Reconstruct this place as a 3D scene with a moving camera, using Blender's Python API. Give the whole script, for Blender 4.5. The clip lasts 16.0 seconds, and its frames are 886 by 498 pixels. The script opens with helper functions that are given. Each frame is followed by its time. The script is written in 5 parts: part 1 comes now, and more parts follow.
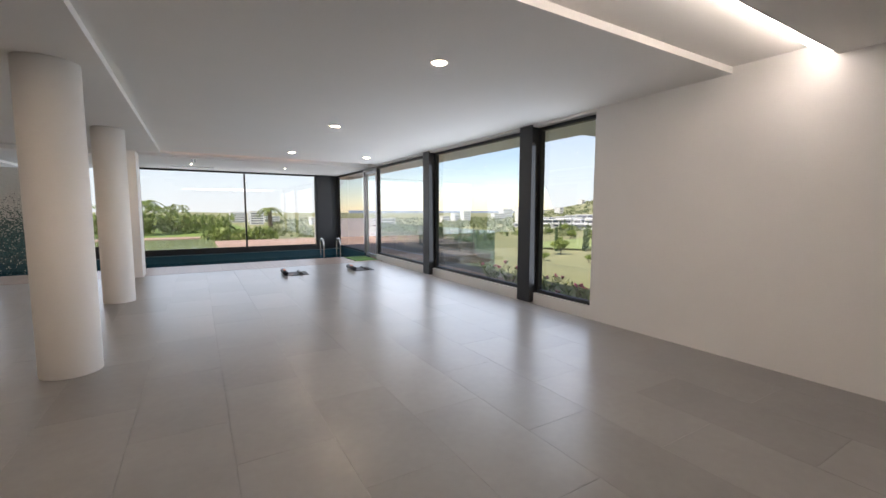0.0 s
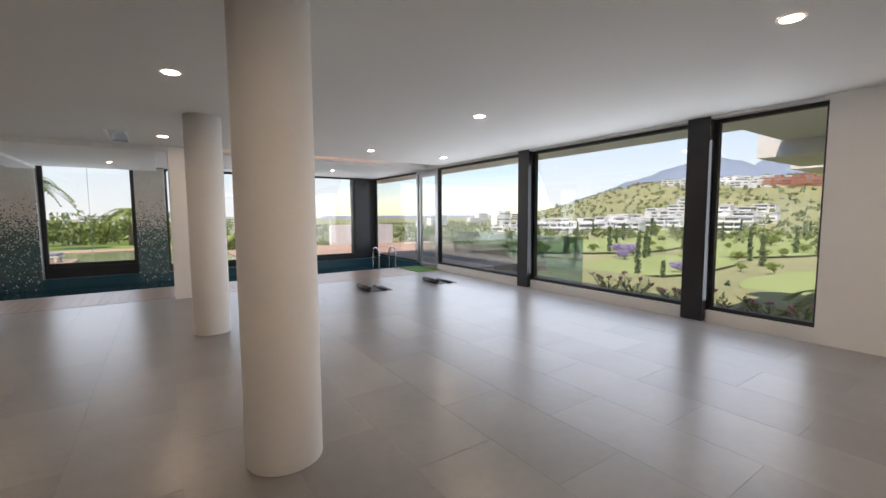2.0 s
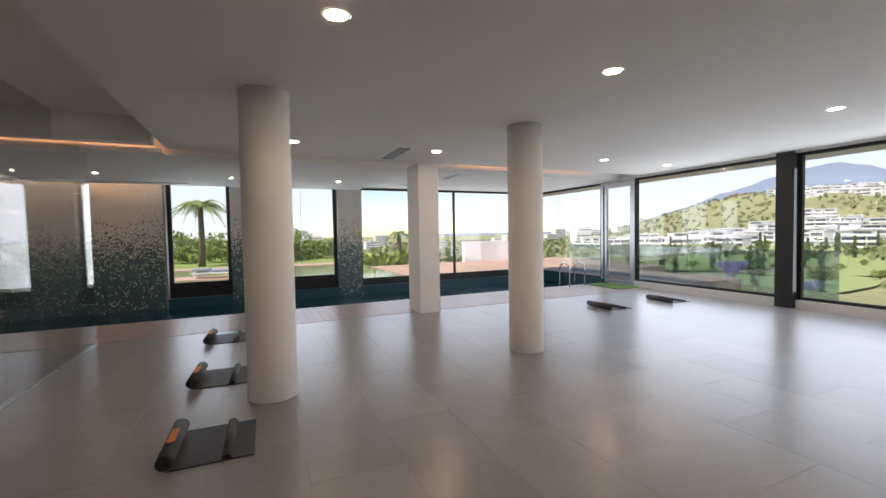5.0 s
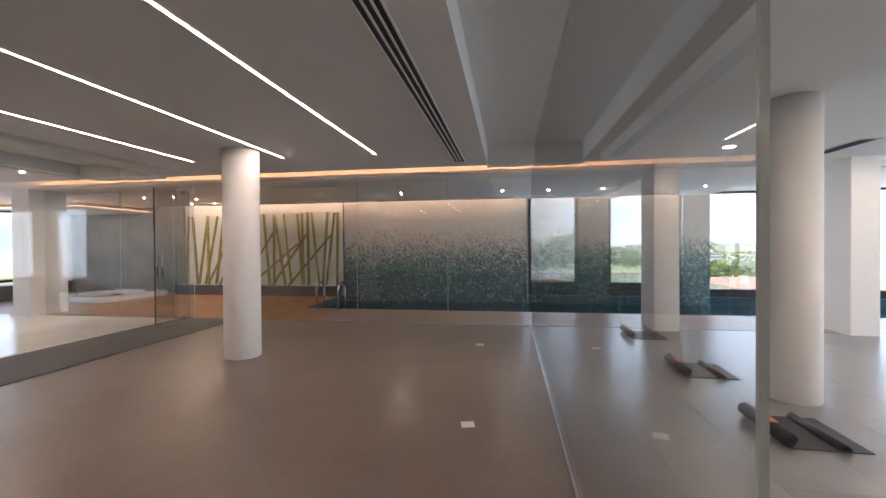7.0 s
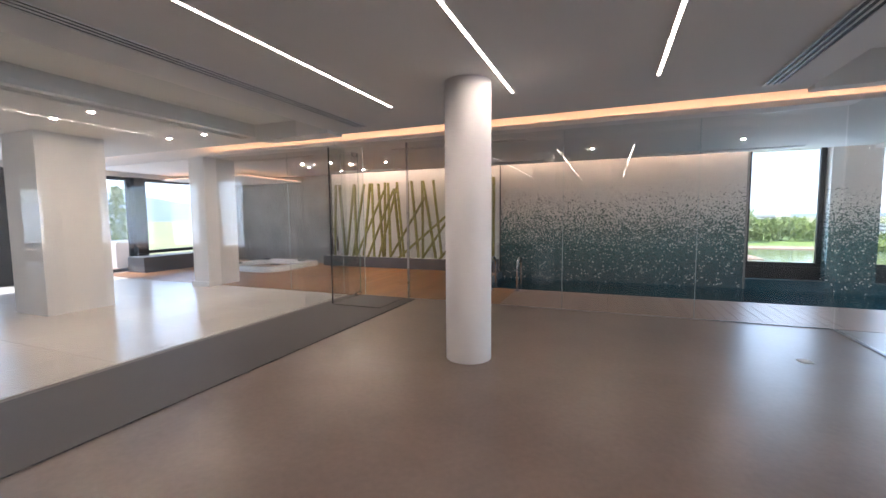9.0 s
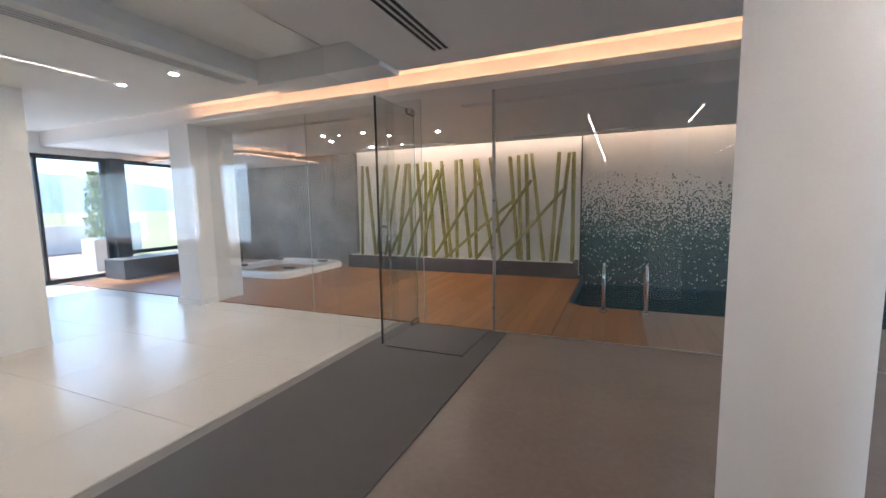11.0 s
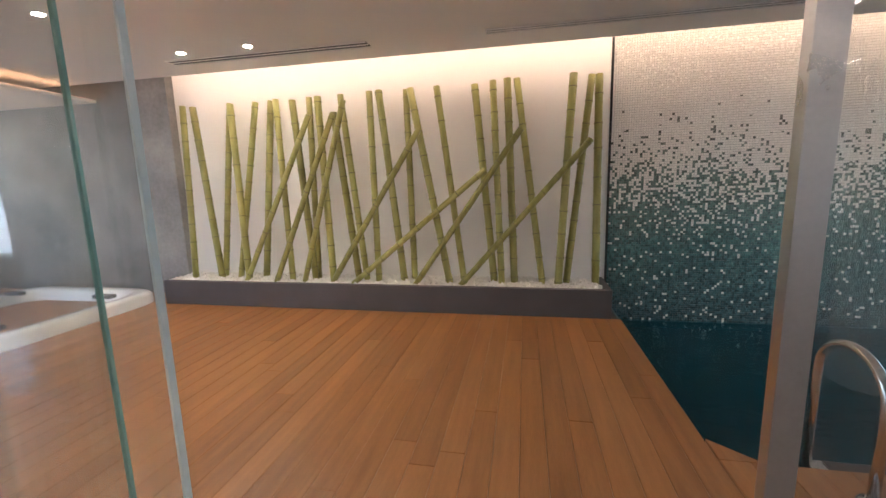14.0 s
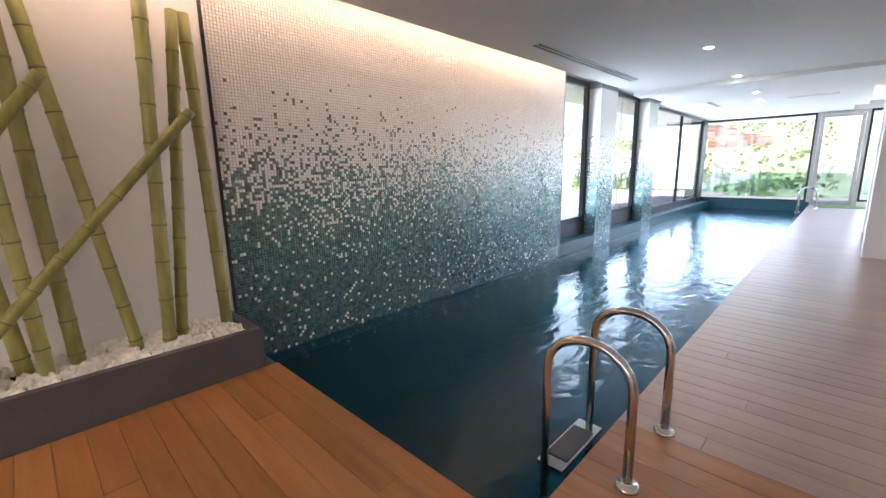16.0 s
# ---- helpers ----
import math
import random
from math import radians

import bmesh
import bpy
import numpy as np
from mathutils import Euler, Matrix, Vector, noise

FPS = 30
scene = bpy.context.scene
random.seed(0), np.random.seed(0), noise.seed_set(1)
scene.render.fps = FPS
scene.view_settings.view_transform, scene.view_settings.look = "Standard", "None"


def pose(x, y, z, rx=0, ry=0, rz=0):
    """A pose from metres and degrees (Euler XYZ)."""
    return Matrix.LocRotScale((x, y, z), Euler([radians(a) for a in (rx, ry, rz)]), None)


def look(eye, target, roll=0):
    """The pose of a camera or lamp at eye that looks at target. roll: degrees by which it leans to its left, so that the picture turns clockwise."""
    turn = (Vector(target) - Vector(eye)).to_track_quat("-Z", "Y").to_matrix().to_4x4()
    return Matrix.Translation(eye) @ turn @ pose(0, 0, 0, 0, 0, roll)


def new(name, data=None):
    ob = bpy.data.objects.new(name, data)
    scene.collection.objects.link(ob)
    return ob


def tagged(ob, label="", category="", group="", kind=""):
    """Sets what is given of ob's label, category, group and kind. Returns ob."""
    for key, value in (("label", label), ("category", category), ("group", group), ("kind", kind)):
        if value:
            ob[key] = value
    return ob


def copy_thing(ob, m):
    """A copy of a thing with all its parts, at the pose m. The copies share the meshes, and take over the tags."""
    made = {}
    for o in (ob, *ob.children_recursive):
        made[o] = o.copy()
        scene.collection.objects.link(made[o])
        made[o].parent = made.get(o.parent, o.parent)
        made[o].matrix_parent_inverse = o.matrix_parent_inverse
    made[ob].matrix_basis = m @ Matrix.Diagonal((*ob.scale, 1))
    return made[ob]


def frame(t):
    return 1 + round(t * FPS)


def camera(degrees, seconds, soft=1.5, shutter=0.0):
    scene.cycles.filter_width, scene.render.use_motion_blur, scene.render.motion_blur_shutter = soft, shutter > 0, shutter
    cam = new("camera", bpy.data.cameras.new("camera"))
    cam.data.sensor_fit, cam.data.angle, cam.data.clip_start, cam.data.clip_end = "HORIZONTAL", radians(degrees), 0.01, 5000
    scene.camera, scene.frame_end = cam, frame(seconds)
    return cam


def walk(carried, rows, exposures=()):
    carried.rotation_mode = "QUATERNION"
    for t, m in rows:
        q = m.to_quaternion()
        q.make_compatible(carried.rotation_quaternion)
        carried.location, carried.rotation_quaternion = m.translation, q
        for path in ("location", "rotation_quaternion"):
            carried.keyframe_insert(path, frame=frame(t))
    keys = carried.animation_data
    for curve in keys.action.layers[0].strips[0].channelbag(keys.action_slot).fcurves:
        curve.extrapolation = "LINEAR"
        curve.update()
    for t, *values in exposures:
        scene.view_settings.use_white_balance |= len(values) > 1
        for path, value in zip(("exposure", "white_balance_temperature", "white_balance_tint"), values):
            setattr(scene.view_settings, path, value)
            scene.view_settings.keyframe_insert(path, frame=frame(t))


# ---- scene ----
cam = camera(94.1, 16.0)
PATH = [
    (0, (5.273, -3.878, 1.536), (6.291, -2.167, 1.35), 0.1),
    (0.5, (4.82, -3.204, 1.56), (5.861, -1.506, 1.377), -0.1),
    (1, (4.429, -2.614, 1.592), (5.492, -0.93, 1.408), -0.3),
    (1.5, (3.956, -2.038, 1.602), (5.06, -0.38, 1.428), -0.4),
    (2, (3.584, -1.507, 1.56), (4.706, 0.14, 1.396), -0.3),
    (2.5, (3.102, -0.949, 1.563), (4.202, 0.714, 1.405), -0.4),
    (3, (2.639, -0.519, 1.554), (3.689, 1.178, 1.412), -0.6),
    (3.2, (2.5, -0.356, 1.549), (3.536, 1.349, 1.418), -0.6),
    (5.3, (0.588, 0.422, 1.516), (1.314, 2.284, 1.448), -1.2),
    (5.5, (0.314, 0.355, 1.516), (0.963, 2.246, 1.452), -1.3),
    (6, (-0.344, 0.169, 1.514), (0.028, 2.133, 1.466), -1.0),
    (6.5, (-1.038, 0.105, 1.477), (-1.014, 2.104, 1.442), -0.4),
    (7, (-1.634, 0.223, 1.491), (-1.945, 2.199, 1.47), -0.4),
    (7.5, (-2.109, 0.475, 1.47), (-2.638, 2.403, 1.447), -0.3),
    (8, (-2.644, 0.74, 1.49), (-3.283, 2.634, 1.43), -0.3),
    (8.5, (-3.263, 1.015, 1.512), (-3.968, 2.883, 1.395), -0.3),
    (9, (-3.872, 1.34, 1.46), (-4.617, 3.189, 1.302), -0.5),
    (9.5, (-4.424, 1.681, 1.501), (-5.195, 3.517, 1.31), -0.6),
    (10, (-4.965, 2.126, 1.463), (-5.748, 3.956, 1.267), -0.7),
    (10.2, (-5.165, 2.334, 1.483), (-5.956, 4.161, 1.284), -0.7),
    (12.3, (-6.716, 5.16, 1.507), (-7.473, 6.994, 1.26), -1.8),
    (12.5, (-6.83, 5.446, 1.494), (-7.578, 7.284, 1.244), -1.8),
    (13, (-7.04, 6.113, 1.472), (-7.769, 7.956, 1.204), -1.9),
    (13.5, (-7.33, 6.762, 1.464), (-7.969, 8.634, 1.17), -2.0),
    (14, (-7.5, 7.339, 1.417), (-7.888, 9.275, 1.098), -1.6),
    (14.5, (-7.544, 7.869, 1.432), (-7.355, 9.826, 1.069), -1.4),
    (15, (-7.528, 8.238, 1.383), (-6.69, 10.015, 1.011), -1.4),
    (15.5, (-7.533, 8.58, 1.401), (-6.266, 10.075, 1.002), -1.2),
    (16, (-7.741, 8.686, 1.415), (-6.332, 10.051, 1.028), -1.1),
]
EXPOSURES = [(0.0, 0.2, 6800, 18), (3.0, 0.15, 7000, 19), (5.5, 0.5, 6800, 18), (6.0, 0.7, 6500, 18), (6.5, 0.7, 6400, 18), (7.0, 1.25, 6100, 17), (8.0, 1.38, 5800, 16), (10.0, 1.42, 5600, 15), (12.5, 1.55, 5100, 3), (13.3, 1.6, 5300, 6), (14.0, 1.62, 5650, 11), (15.0, 1.85, 5450, 15), (16.0, 1.8, 5900, 16)]
walk(cam, [(t, look(eye, target, roll)) for t, eye, target, roll in PATH], EXPOSURES)

# ---------------------------------------------------------------- light
world = bpy.data.worlds.new("sky")
scene.world = world
world.use_nodes = True
wn = world.node_tree
wn.nodes.clear()
sky = wn.nodes.new("ShaderNodeTexSky")
sky.sky_type = "NISHITA"
sky.sun_disc = False
sky.sun_elevation = radians(56)
sky.sun_rotation = radians(250)
sky.air_density, sky.dust_density, sky.ozone_density = 1.0, 0.0, 2.0
bg = wn.nodes.new("ShaderNodeBackground")
bg.inputs["Strength"].default_value = 0.15
wo = wn.nodes.new("ShaderNodeOutputWorld")
wn.links.new(sky.outputs[0], bg.inputs["Color"])
wn.links.new(bg.outputs[0], wo.inputs["Surface"])

sun_data = bpy.data.lights.new("sun", "SUN")
sun_data.energy, sun_data.angle, sun_data.color = 4.8, radians(0.6), (1.0, 0.95, 0.87)
sun = new("sun", sun_data)
SUN_FROM = Vector((-0.52, -0.19, 0.83))
sun.matrix_world = look(SUN_FROM * 50, (0, 0, 0))


def area(name, centre, target, sx, sy, watts, colour):
    data = bpy.data.lights.new(name, "AREA")
    data.shape, data.size, data.size_y, data.energy, data.color = "RECTANGLE", sx, sy, watts, colour
    ob = new(name, data)
    ob.matrix_world = look(centre, target)
    return ob


DAY = (0.74, 0.87, 1.0)
# the sky's light in the window openings
area("sky_window_right", (10.10, 4.2, 1.45), (0, 4.2, 1.3), 8.2, 2.3, 128, DAY)
area("sky_window_end", (10.10, 10.9, 1.6), (0, 10.9, 1.4), 2.6, 2.3, 22, DAY)
area("sky_window_far", (6.5, 12.42, 1.60), (6.5, 4.0, 1.2), 5.2, 2.3, 44, DAY)
area("sky_window_mid", (2.08, 12.42, 1.62), (2.08, 4.0, 1.2), 1.7, 2.3, 20, DAY)
area("sky_window_near", (-0.37, 12.42, 1.62), (-0.37, 4.0, 1.2), 1.2, 2.3, 15, DAY)
area("sky_window_west", (-16.2, 7.2, 1.5), (-6, 7.2, 1.2), 7.0, 2.3, 30, DAY)

# ---------------------------------------------------------------- materials
MATS = {}


def node_mat(name):
    m = bpy.data.materials.new(name)
    m.use_nodes = True
    MATS[name] = m
    return m, m.node_tree.nodes, m.node_tree.links, m.node_tree.nodes["Principled BSDF"]


def surface(name, dark, light, rough=0.6, metal=0.0, scale=3.0, fine=60.0, bump=0.05, rough_var=0.08,
            spread=0.0, stretch=(1, 1, 1), spec=0.5, per="object"):
    """Two-scale mottled surface: large soft stains, fine grain, relief; spread varies piece by piece."""
    m, n, l, b = node_mat(name)
    tc = n.new("ShaderNodeTexCoord")
    mp = n.new("ShaderNodeMapping")
    mp.inputs["Scale"].default_value = stretch
    geo = n.new("ShaderNodeNewGeometry")
    l.new(geo.outputs["Position"], mp.inputs["Vector"])
    big = n.new("ShaderNodeTexNoise")
    big.inputs["Scale"].default_value, big.inputs["Detail"].default_value = scale, 5
    small = n.new("ShaderNodeTexNoise")
    small.inputs["Scale"].default_value, small.inputs["Detail"].default_value = fine, 3
    l.new(mp.outputs[0], big.inputs["Vector"])
    l.new(mp.outputs[0], small.inputs["Vector"])
    mix = n.new("ShaderNodeMath")
    mix.operation = "MULTIPLY_ADD"
    mix.inputs[1].default_value = 0.3
    l.new(small.outputs["Fac"], mix.inputs[0])
    part_ = n.new("ShaderNodeMath")
    part_.operation = "MULTIPLY"
    part_.inputs[1].default_value = 0.7
    l.new(big.outputs["Fac"], part_.inputs[0])
    l.new(part_.outputs[0], mix.inputs[2])
    fac = mix.outputs[0]
    if spread:
        if per == "object":
            rnd = n.new("ShaderNodeObjectInfo").outputs["Random"]
        else:
            rnd = geo.outputs["Random Per Island"]
        sh = n.new("ShaderNodeMath")
        sh.operation = "MULTIPLY_ADD"
        sh.inputs[1].default_value = spread
        l.new(rnd, sh.inputs[0])
        off = n.new("ShaderNodeMath")
        off.operation = "SUBTRACT"
        off.inputs[1].default_value = spread / 2
        l.new(fac, off.inputs[0])
        l.new(off.outputs[0], sh.inputs[2])
        fac = sh.outputs[0]
    lift = n.new("ShaderNodeMapRange")
    lift.inputs[1].default_value, lift.inputs[2].default_value = 0.22, 0.78
    l.new(fac, lift.inputs[0])
    tone = n.new("ShaderNodeMix")
    tone.data_type = "RGBA"
    tone.inputs[6].default_value, tone.inputs[7].default_value = (*dark, 1), (*light, 1)
    l.new(lift.outputs[0], tone.inputs[0])
    l.new(tone.outputs[2], b.inputs["Base Color"])
    rr = n.new("ShaderNodeMapRange")
    rr.inputs[3].default_value, rr.inputs[4].default_value = max(rough - rough_var, 0.02), min(rough + rough_var, 1)
    l.new(big.outputs["Fac"], rr.inputs[0])
    l.new(rr.outputs[0], b.inputs["Roughness"])
    b.inputs["Metallic"].default_value = metal
    b.inputs["Specular IOR Level"].default_value = spec
    if bump:
        bp = n.new("ShaderNodeBump")
        bp.inputs["Strength"].default_value, bp.inputs["Distance"].default_value = bump, 0.01
        l.new(mix.outputs[0], bp.inputs["Height"])
        l.new(bp.outputs[0], b.inputs["Normal"])
    return m


def glow(name, colour, strength):
    m, n, l, b = node_mat(name)
    b.inputs["Base Color"].default_value = (0.8, 0.8, 0.8, 1)
    b.inputs["Emission Color"].default_value = (*colour, 1)
    b.inputs["Emission Strength"].default_value = strength
    return m


def pane_glass(name, tint, rough=0.0, gloss=1.0):
    """Clear sheet glass: see-through, with a mirror that grows at grazing angles."""
    m, n, l, b = node_mat(name)
    n.remove(b)
    tr = n.new("ShaderNodeBsdfTransparent")
    tr.inputs[0].default_value = (*tint, 1)
    gl = n.new("ShaderNodeBsdfGlossy")
    gl.inputs["Roughness"].default_value = rough
    lw = n.new("ShaderNodeLayerWeight")
    lw.inputs[0].default_value = 0.5
    pw = n.new("ShaderNodeMath")
    pw.operation = "POWER"
    pw.inputs[1].default_value = 4.2
    l.new(lw.outputs["Facing"], pw.inputs[0])
    k = n.new("ShaderNodeMath")
    k.operation = "MULTIPLY_ADD"
    k.use_clamp = True
    k.inputs[1].default_value, k.inputs[2].default_value = 0.9 * gloss, 0.06 * gloss
    l.new(pw.outputs[0], k.inputs[0])
    mx = n.new("ShaderNodeMixShader")
    l.new(k.outputs[0], mx.inputs[0])
    l.new(tr.outputs[0], mx.inputs[1])
    l.new(gl.outputs[0], mx.inputs[2])
    l.new(mx.outputs[0], n["Material Output"].inputs["Surface"])
    return m


WHITE = surface("white_plaster", (0.77, 0.755, 0.735), (0.84, 0.825, 0.805), 0.75, scale=0.8, fine=90, bump=0.03)
CEIL = surface("ceiling_paint", (0.75, 0.735, 0.705), (0.81, 0.795, 0.765), 0.8, scale=0.6, fine=70, bump=0.02)
TILE = surface("grey_porcelain", (0.200, 0.195, 0.190), (0.272, 0.266, 0.259), 0.30, scale=1.8, fine=14, bump=0.0, rough_var=0.02, spread=0.34, spec=0.65)
GROUT = surface("grout", (0.19, 0.185, 0.178), (0.25, 0.24, 0.23), 0.8, scale=5, fine=80)
VINYL = surface("brown_grey_vinyl", (0.115, 0.090, 0.075), (0.215, 0.175, 0.148), 0.31, scale=1.4, fine=22, bump=0.0, rough_var=0.03)
RUBBER = surface("dark_rubber", (0.05, 0.048, 0.046), (0.085, 0.08, 0.076), 0.62, scale=2.2, fine=120, bump=0.05)
PALE = surface("cream_porcelain", (0.62, 0.585, 0.53), (0.71, 0.68, 0.63), 0.22, scale=0.8, fine=30, bump=0.006, rough_var=0.06, spread=0.1)
WOOD = surface("teak_deck", (0.185, 0.076, 0.020), (0.37, 0.168, 0.053), 0.36, scale=2.0, fine=26, bump=0.04, spread=0.30, stretch=(9, 0.7, 4), rough_var=0.08)
# deck boards with the bleaching reflection put in as paler, greyer colour
SHEENWOOD = surface("teak_deck_sheen", (0.25, 0.175, 0.135), (0.34, 0.25, 0.20), 0.36, scale=2.0, fine=26, bump=0.04, spread=0.26, stretch=(9, 0.7, 4), rough_var=0.08)
BLACK = surface("black_frame", (0.010, 0.010, 0.011), (0.022, 0.022, 0.024), 0.42, scale=3, fine=120, bump=0.01)
DARKPL = surface("anthracite_planter", (0.055, 0.05, 0.052), (0.085, 0.08, 0.082), 0.6, scale=3, fine=90, bump=0.03)
CONCRETE = surface("concrete", (0.13, 0.125, 0.12), (0.38, 0.37, 0.35), 0.62, scale=2.2, fine=20, bump=0.04)
STEEL = surface("polished_steel", (0.62, 0.61, 0.60), (0.72, 0.71, 0.70), 0.13, metal=1.0, scale=8, fine=120, bump=0.004, rough_var=0.05)
ALU = surface("brushed_aluminium", (0.42, 0.42, 0.43), (0.55, 0.55, 0.56), 0.3, metal=1.0, scale=8, fine=150, bump=0.01)
PEBBLE = surface("white_pebble", (0.62, 0.60, 0.56), (0.86, 0.84, 0.80), 0.55, scale=12, fine=90, bump=0.04, spread=0.25, per="island")
FOAM = surface("mat_foam", (0.022, 0.022, 0.024), (0.045, 0.045, 0.048), 0.55, scale=12, fine=160, bump=0.08)
ORANGE = surface("orange_print", (0.55, 0.14, 0.03), (0.7, 0.2, 0.05), 0.6, scale=20, fine=120)
PAPER = surface("paper", (0.72, 0.71, 0.69), (0.82, 0.81, 0.79), 0.7, scale=9, fine=90)
TUBW = surface("acrylic_white", (0.74, 0.74, 0.73), (0.82, 0.82, 0.81), 0.2, scale=3, fine=40, bump=0.004)
DARKBLUE = surface("pool_mosaic", (0.008, 0.048, 0.070), (0.019, 0.086, 0.115), 0.35, scale=9, fine=60, bump=0.03)
TURQ = surface("turquoise_pool", (0.12, 0.42, 0.50), (0.25, 0.58, 0.66), 0.2, scale=2, fine=14, bump=0.1)
TERRACOTTA = surface("terrace_stone", (0.42, 0.27, 0.19), (0.58, 0.40, 0.30), 0.7, scale=0.7, fine=12, bump=0.03)
GRASS = surface("meadow", (0.20, 0.22, 0.09), (0.40, 0.38, 0.19), 0.9, scale=0.018, fine=0.35, bump=0.0)
LAWN = surface("lawn", (0.16, 0.25, 0.045), (0.28, 0.37, 0.085), 0.9, scale=0.6, fine=9, bump=0.1)
FAIRWAY = surface("fairway", (0.25, 0.31, 0.10), (0.36, 0.42, 0.16), 0.9, scale=0.05, fine=0.8, bump=0)
LEAF = surface("leaves", (0.12, 0.18, 0.035), (0.31, 0.37, 0.09), 0.6, scale=1.4, fine=14, bump=0.0, spread=0.5, per="island")
# green lifted in the base colour to suggest distance haze
FARLEAF = surface("far_leaves", (0.13, 0.165, 0.07), (0.25, 0.28, 0.125), 0.85, scale=0.12, fine=1.5, bump=0.0, spread=0.5, per="island")
CYPRESS = surface("cypress_leaves", (0.08, 0.12, 0.05), (0.15, 0.20, 0.09), 0.8, scale=0.5, fine=5, bump=0.0, spread=0.4, per="island")
BARK = surface("bark", (0.11, 0.08, 0.055), (0.22, 0.17, 0.12), 0.85, scale=6, fine=50, bump=0.2)
PINK = surface("pink_petals", (0.55, 0.12, 0.20), (0.75, 0.30, 0.38), 0.6, scale=9, fine=60)
VIOLET = surface("jacaranda_bloom", (0.26, 0.20, 0.40), (0.42, 0.34, 0.55), 0.8, scale=1, fine=9, spread=0.4, per="island")
VILLA = surface("white_render", (0.78, 0.77, 0.74), (0.86, 0.85, 0.83), 0.8, scale=0.2, fine=2, bump=0)
BRICKRED = surface("terracotta_render", (0.42, 0.15, 0.08), (0.56, 0.24, 0.14), 0.8, scale=0.2, fine=2, bump=0)
ROOFRED = surface("clay_roof", (0.38, 0.16, 0.09), (0.52, 0.25, 0.16), 0.8, scale=0.5, fine=3, bump=0)
DARKWIN = surface("far_window", (0.14, 0.15, 0.16), (0.26, 0.27, 0.28), 0.2, scale=0.5, fine=3, bump=0)
# aerial haze is mixed into the ridge's base colour
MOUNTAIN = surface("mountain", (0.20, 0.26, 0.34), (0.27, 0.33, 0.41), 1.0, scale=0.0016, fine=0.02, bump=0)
SOFFIT = surface("soffit", (0.76, 0.74, 0.68), (0.84, 0.82, 0.76), 0.8, scale=0.7, fine=40, bump=0.02)
SEAM = surface("glass_edge", (0.42, 0.47, 0.46), (0.58, 0.64, 0.62), 0.2, scale=3, fine=40, bump=0)
GREENEDGE = surface("green_glass_edge", (0.16, 0.30, 0.26), (0.24, 0.40, 0.35), 0.15, scale=3, fine=40, bump=0)
PALMLEAF = surface("palm_fronds", (0.12, 0.19, 0.03), (0.30, 0.36, 0.09), 0.55, scale=2, fine=18, bump=0, spread=0.4, per="island")
CANVAS = surface("lounger_canvas", (0.20, 0.24, 0.30), (0.30, 0.35, 0.42), 0.8, scale=3, fine=60)
CREAMPOT = surface("planter_white", (0.74, 0.73, 0.70), (0.82, 0.81, 0.78), 0.6, scale=2, fine=40)
MATGREEN = surface("artificial_turf", (0.06, 0.16, 0.03), (0.13, 0.26, 0.06), 0.9, scale=8, fine=140, bump=0.3)
SPOT = glow("spot_glow", (1.0, 0.80, 0.58), 205.0)
SPOT_SMALL = glow("small_spot_glow", (1.0, 0.78, 0.55), 330.0)
LED = glow("led_glow", (1.0, 0.78, 0.60), 20.0)
WASH = glow("wash_glow", (1.0, 0.66, 0.43), 8.0)
SLOT = glow("slot_glow", (1.0, 0.93, 0.85), 16.0)
COVE = glow("cove_glow", (1.0, 0.48, 0.23), 4.3)
CLEAR = pane_glass("clear_glass", (0.985, 0.992, 0.988))
TOUGH = pane_glass("toughened_glass", (0.955, 0.965, 0.96), 0.0, 1.0)
FROST = pane_glass("balustrade_glass", (0.72, 0.84, 0.88), 0.05, 3.6)


def water_mat(name, scale, strength, tint):
    m, n, l, b = node_mat(name)
    b.inputs["Base Color"].default_value = (*tint, 1)
    b.inputs["Roughness"].default_value = 0.02
    b.inputs["IOR"].default_value = 1.33
    b.inputs["Transmission Weight"].default_value = 0.94
    geo = n.new("ShaderNodeNewGeometry")
    mp = n.new("ShaderNodeMapping")
    mp.inputs["Scale"].default_value = (0.7, 1.3, 1)
    l.new(geo.outputs["Position"], mp.inputs[0])
    a = n.new("ShaderNodeTexNoise")
    a.inputs["Scale"].default_value, a.inputs["Detail"].default_value = scale, 4
    a.inputs["Distortion"].default_value = 0.9
    l.new(mp.outputs[0], a.inputs["Vector"])
    bp = n.new("ShaderNodeBump")
    bp.inputs["Strength"].default_value, bp.inputs["Distance"].default_value = strength, 0.05
    l.new(a.outputs["Fac"], bp.inputs["Height"])
    l.new(bp.outputs[0], b.inputs["Normal"])
    return m


WATER = water_mat("pool_water", 4.0, 0.26, (0.03, 0.20, 0.28))


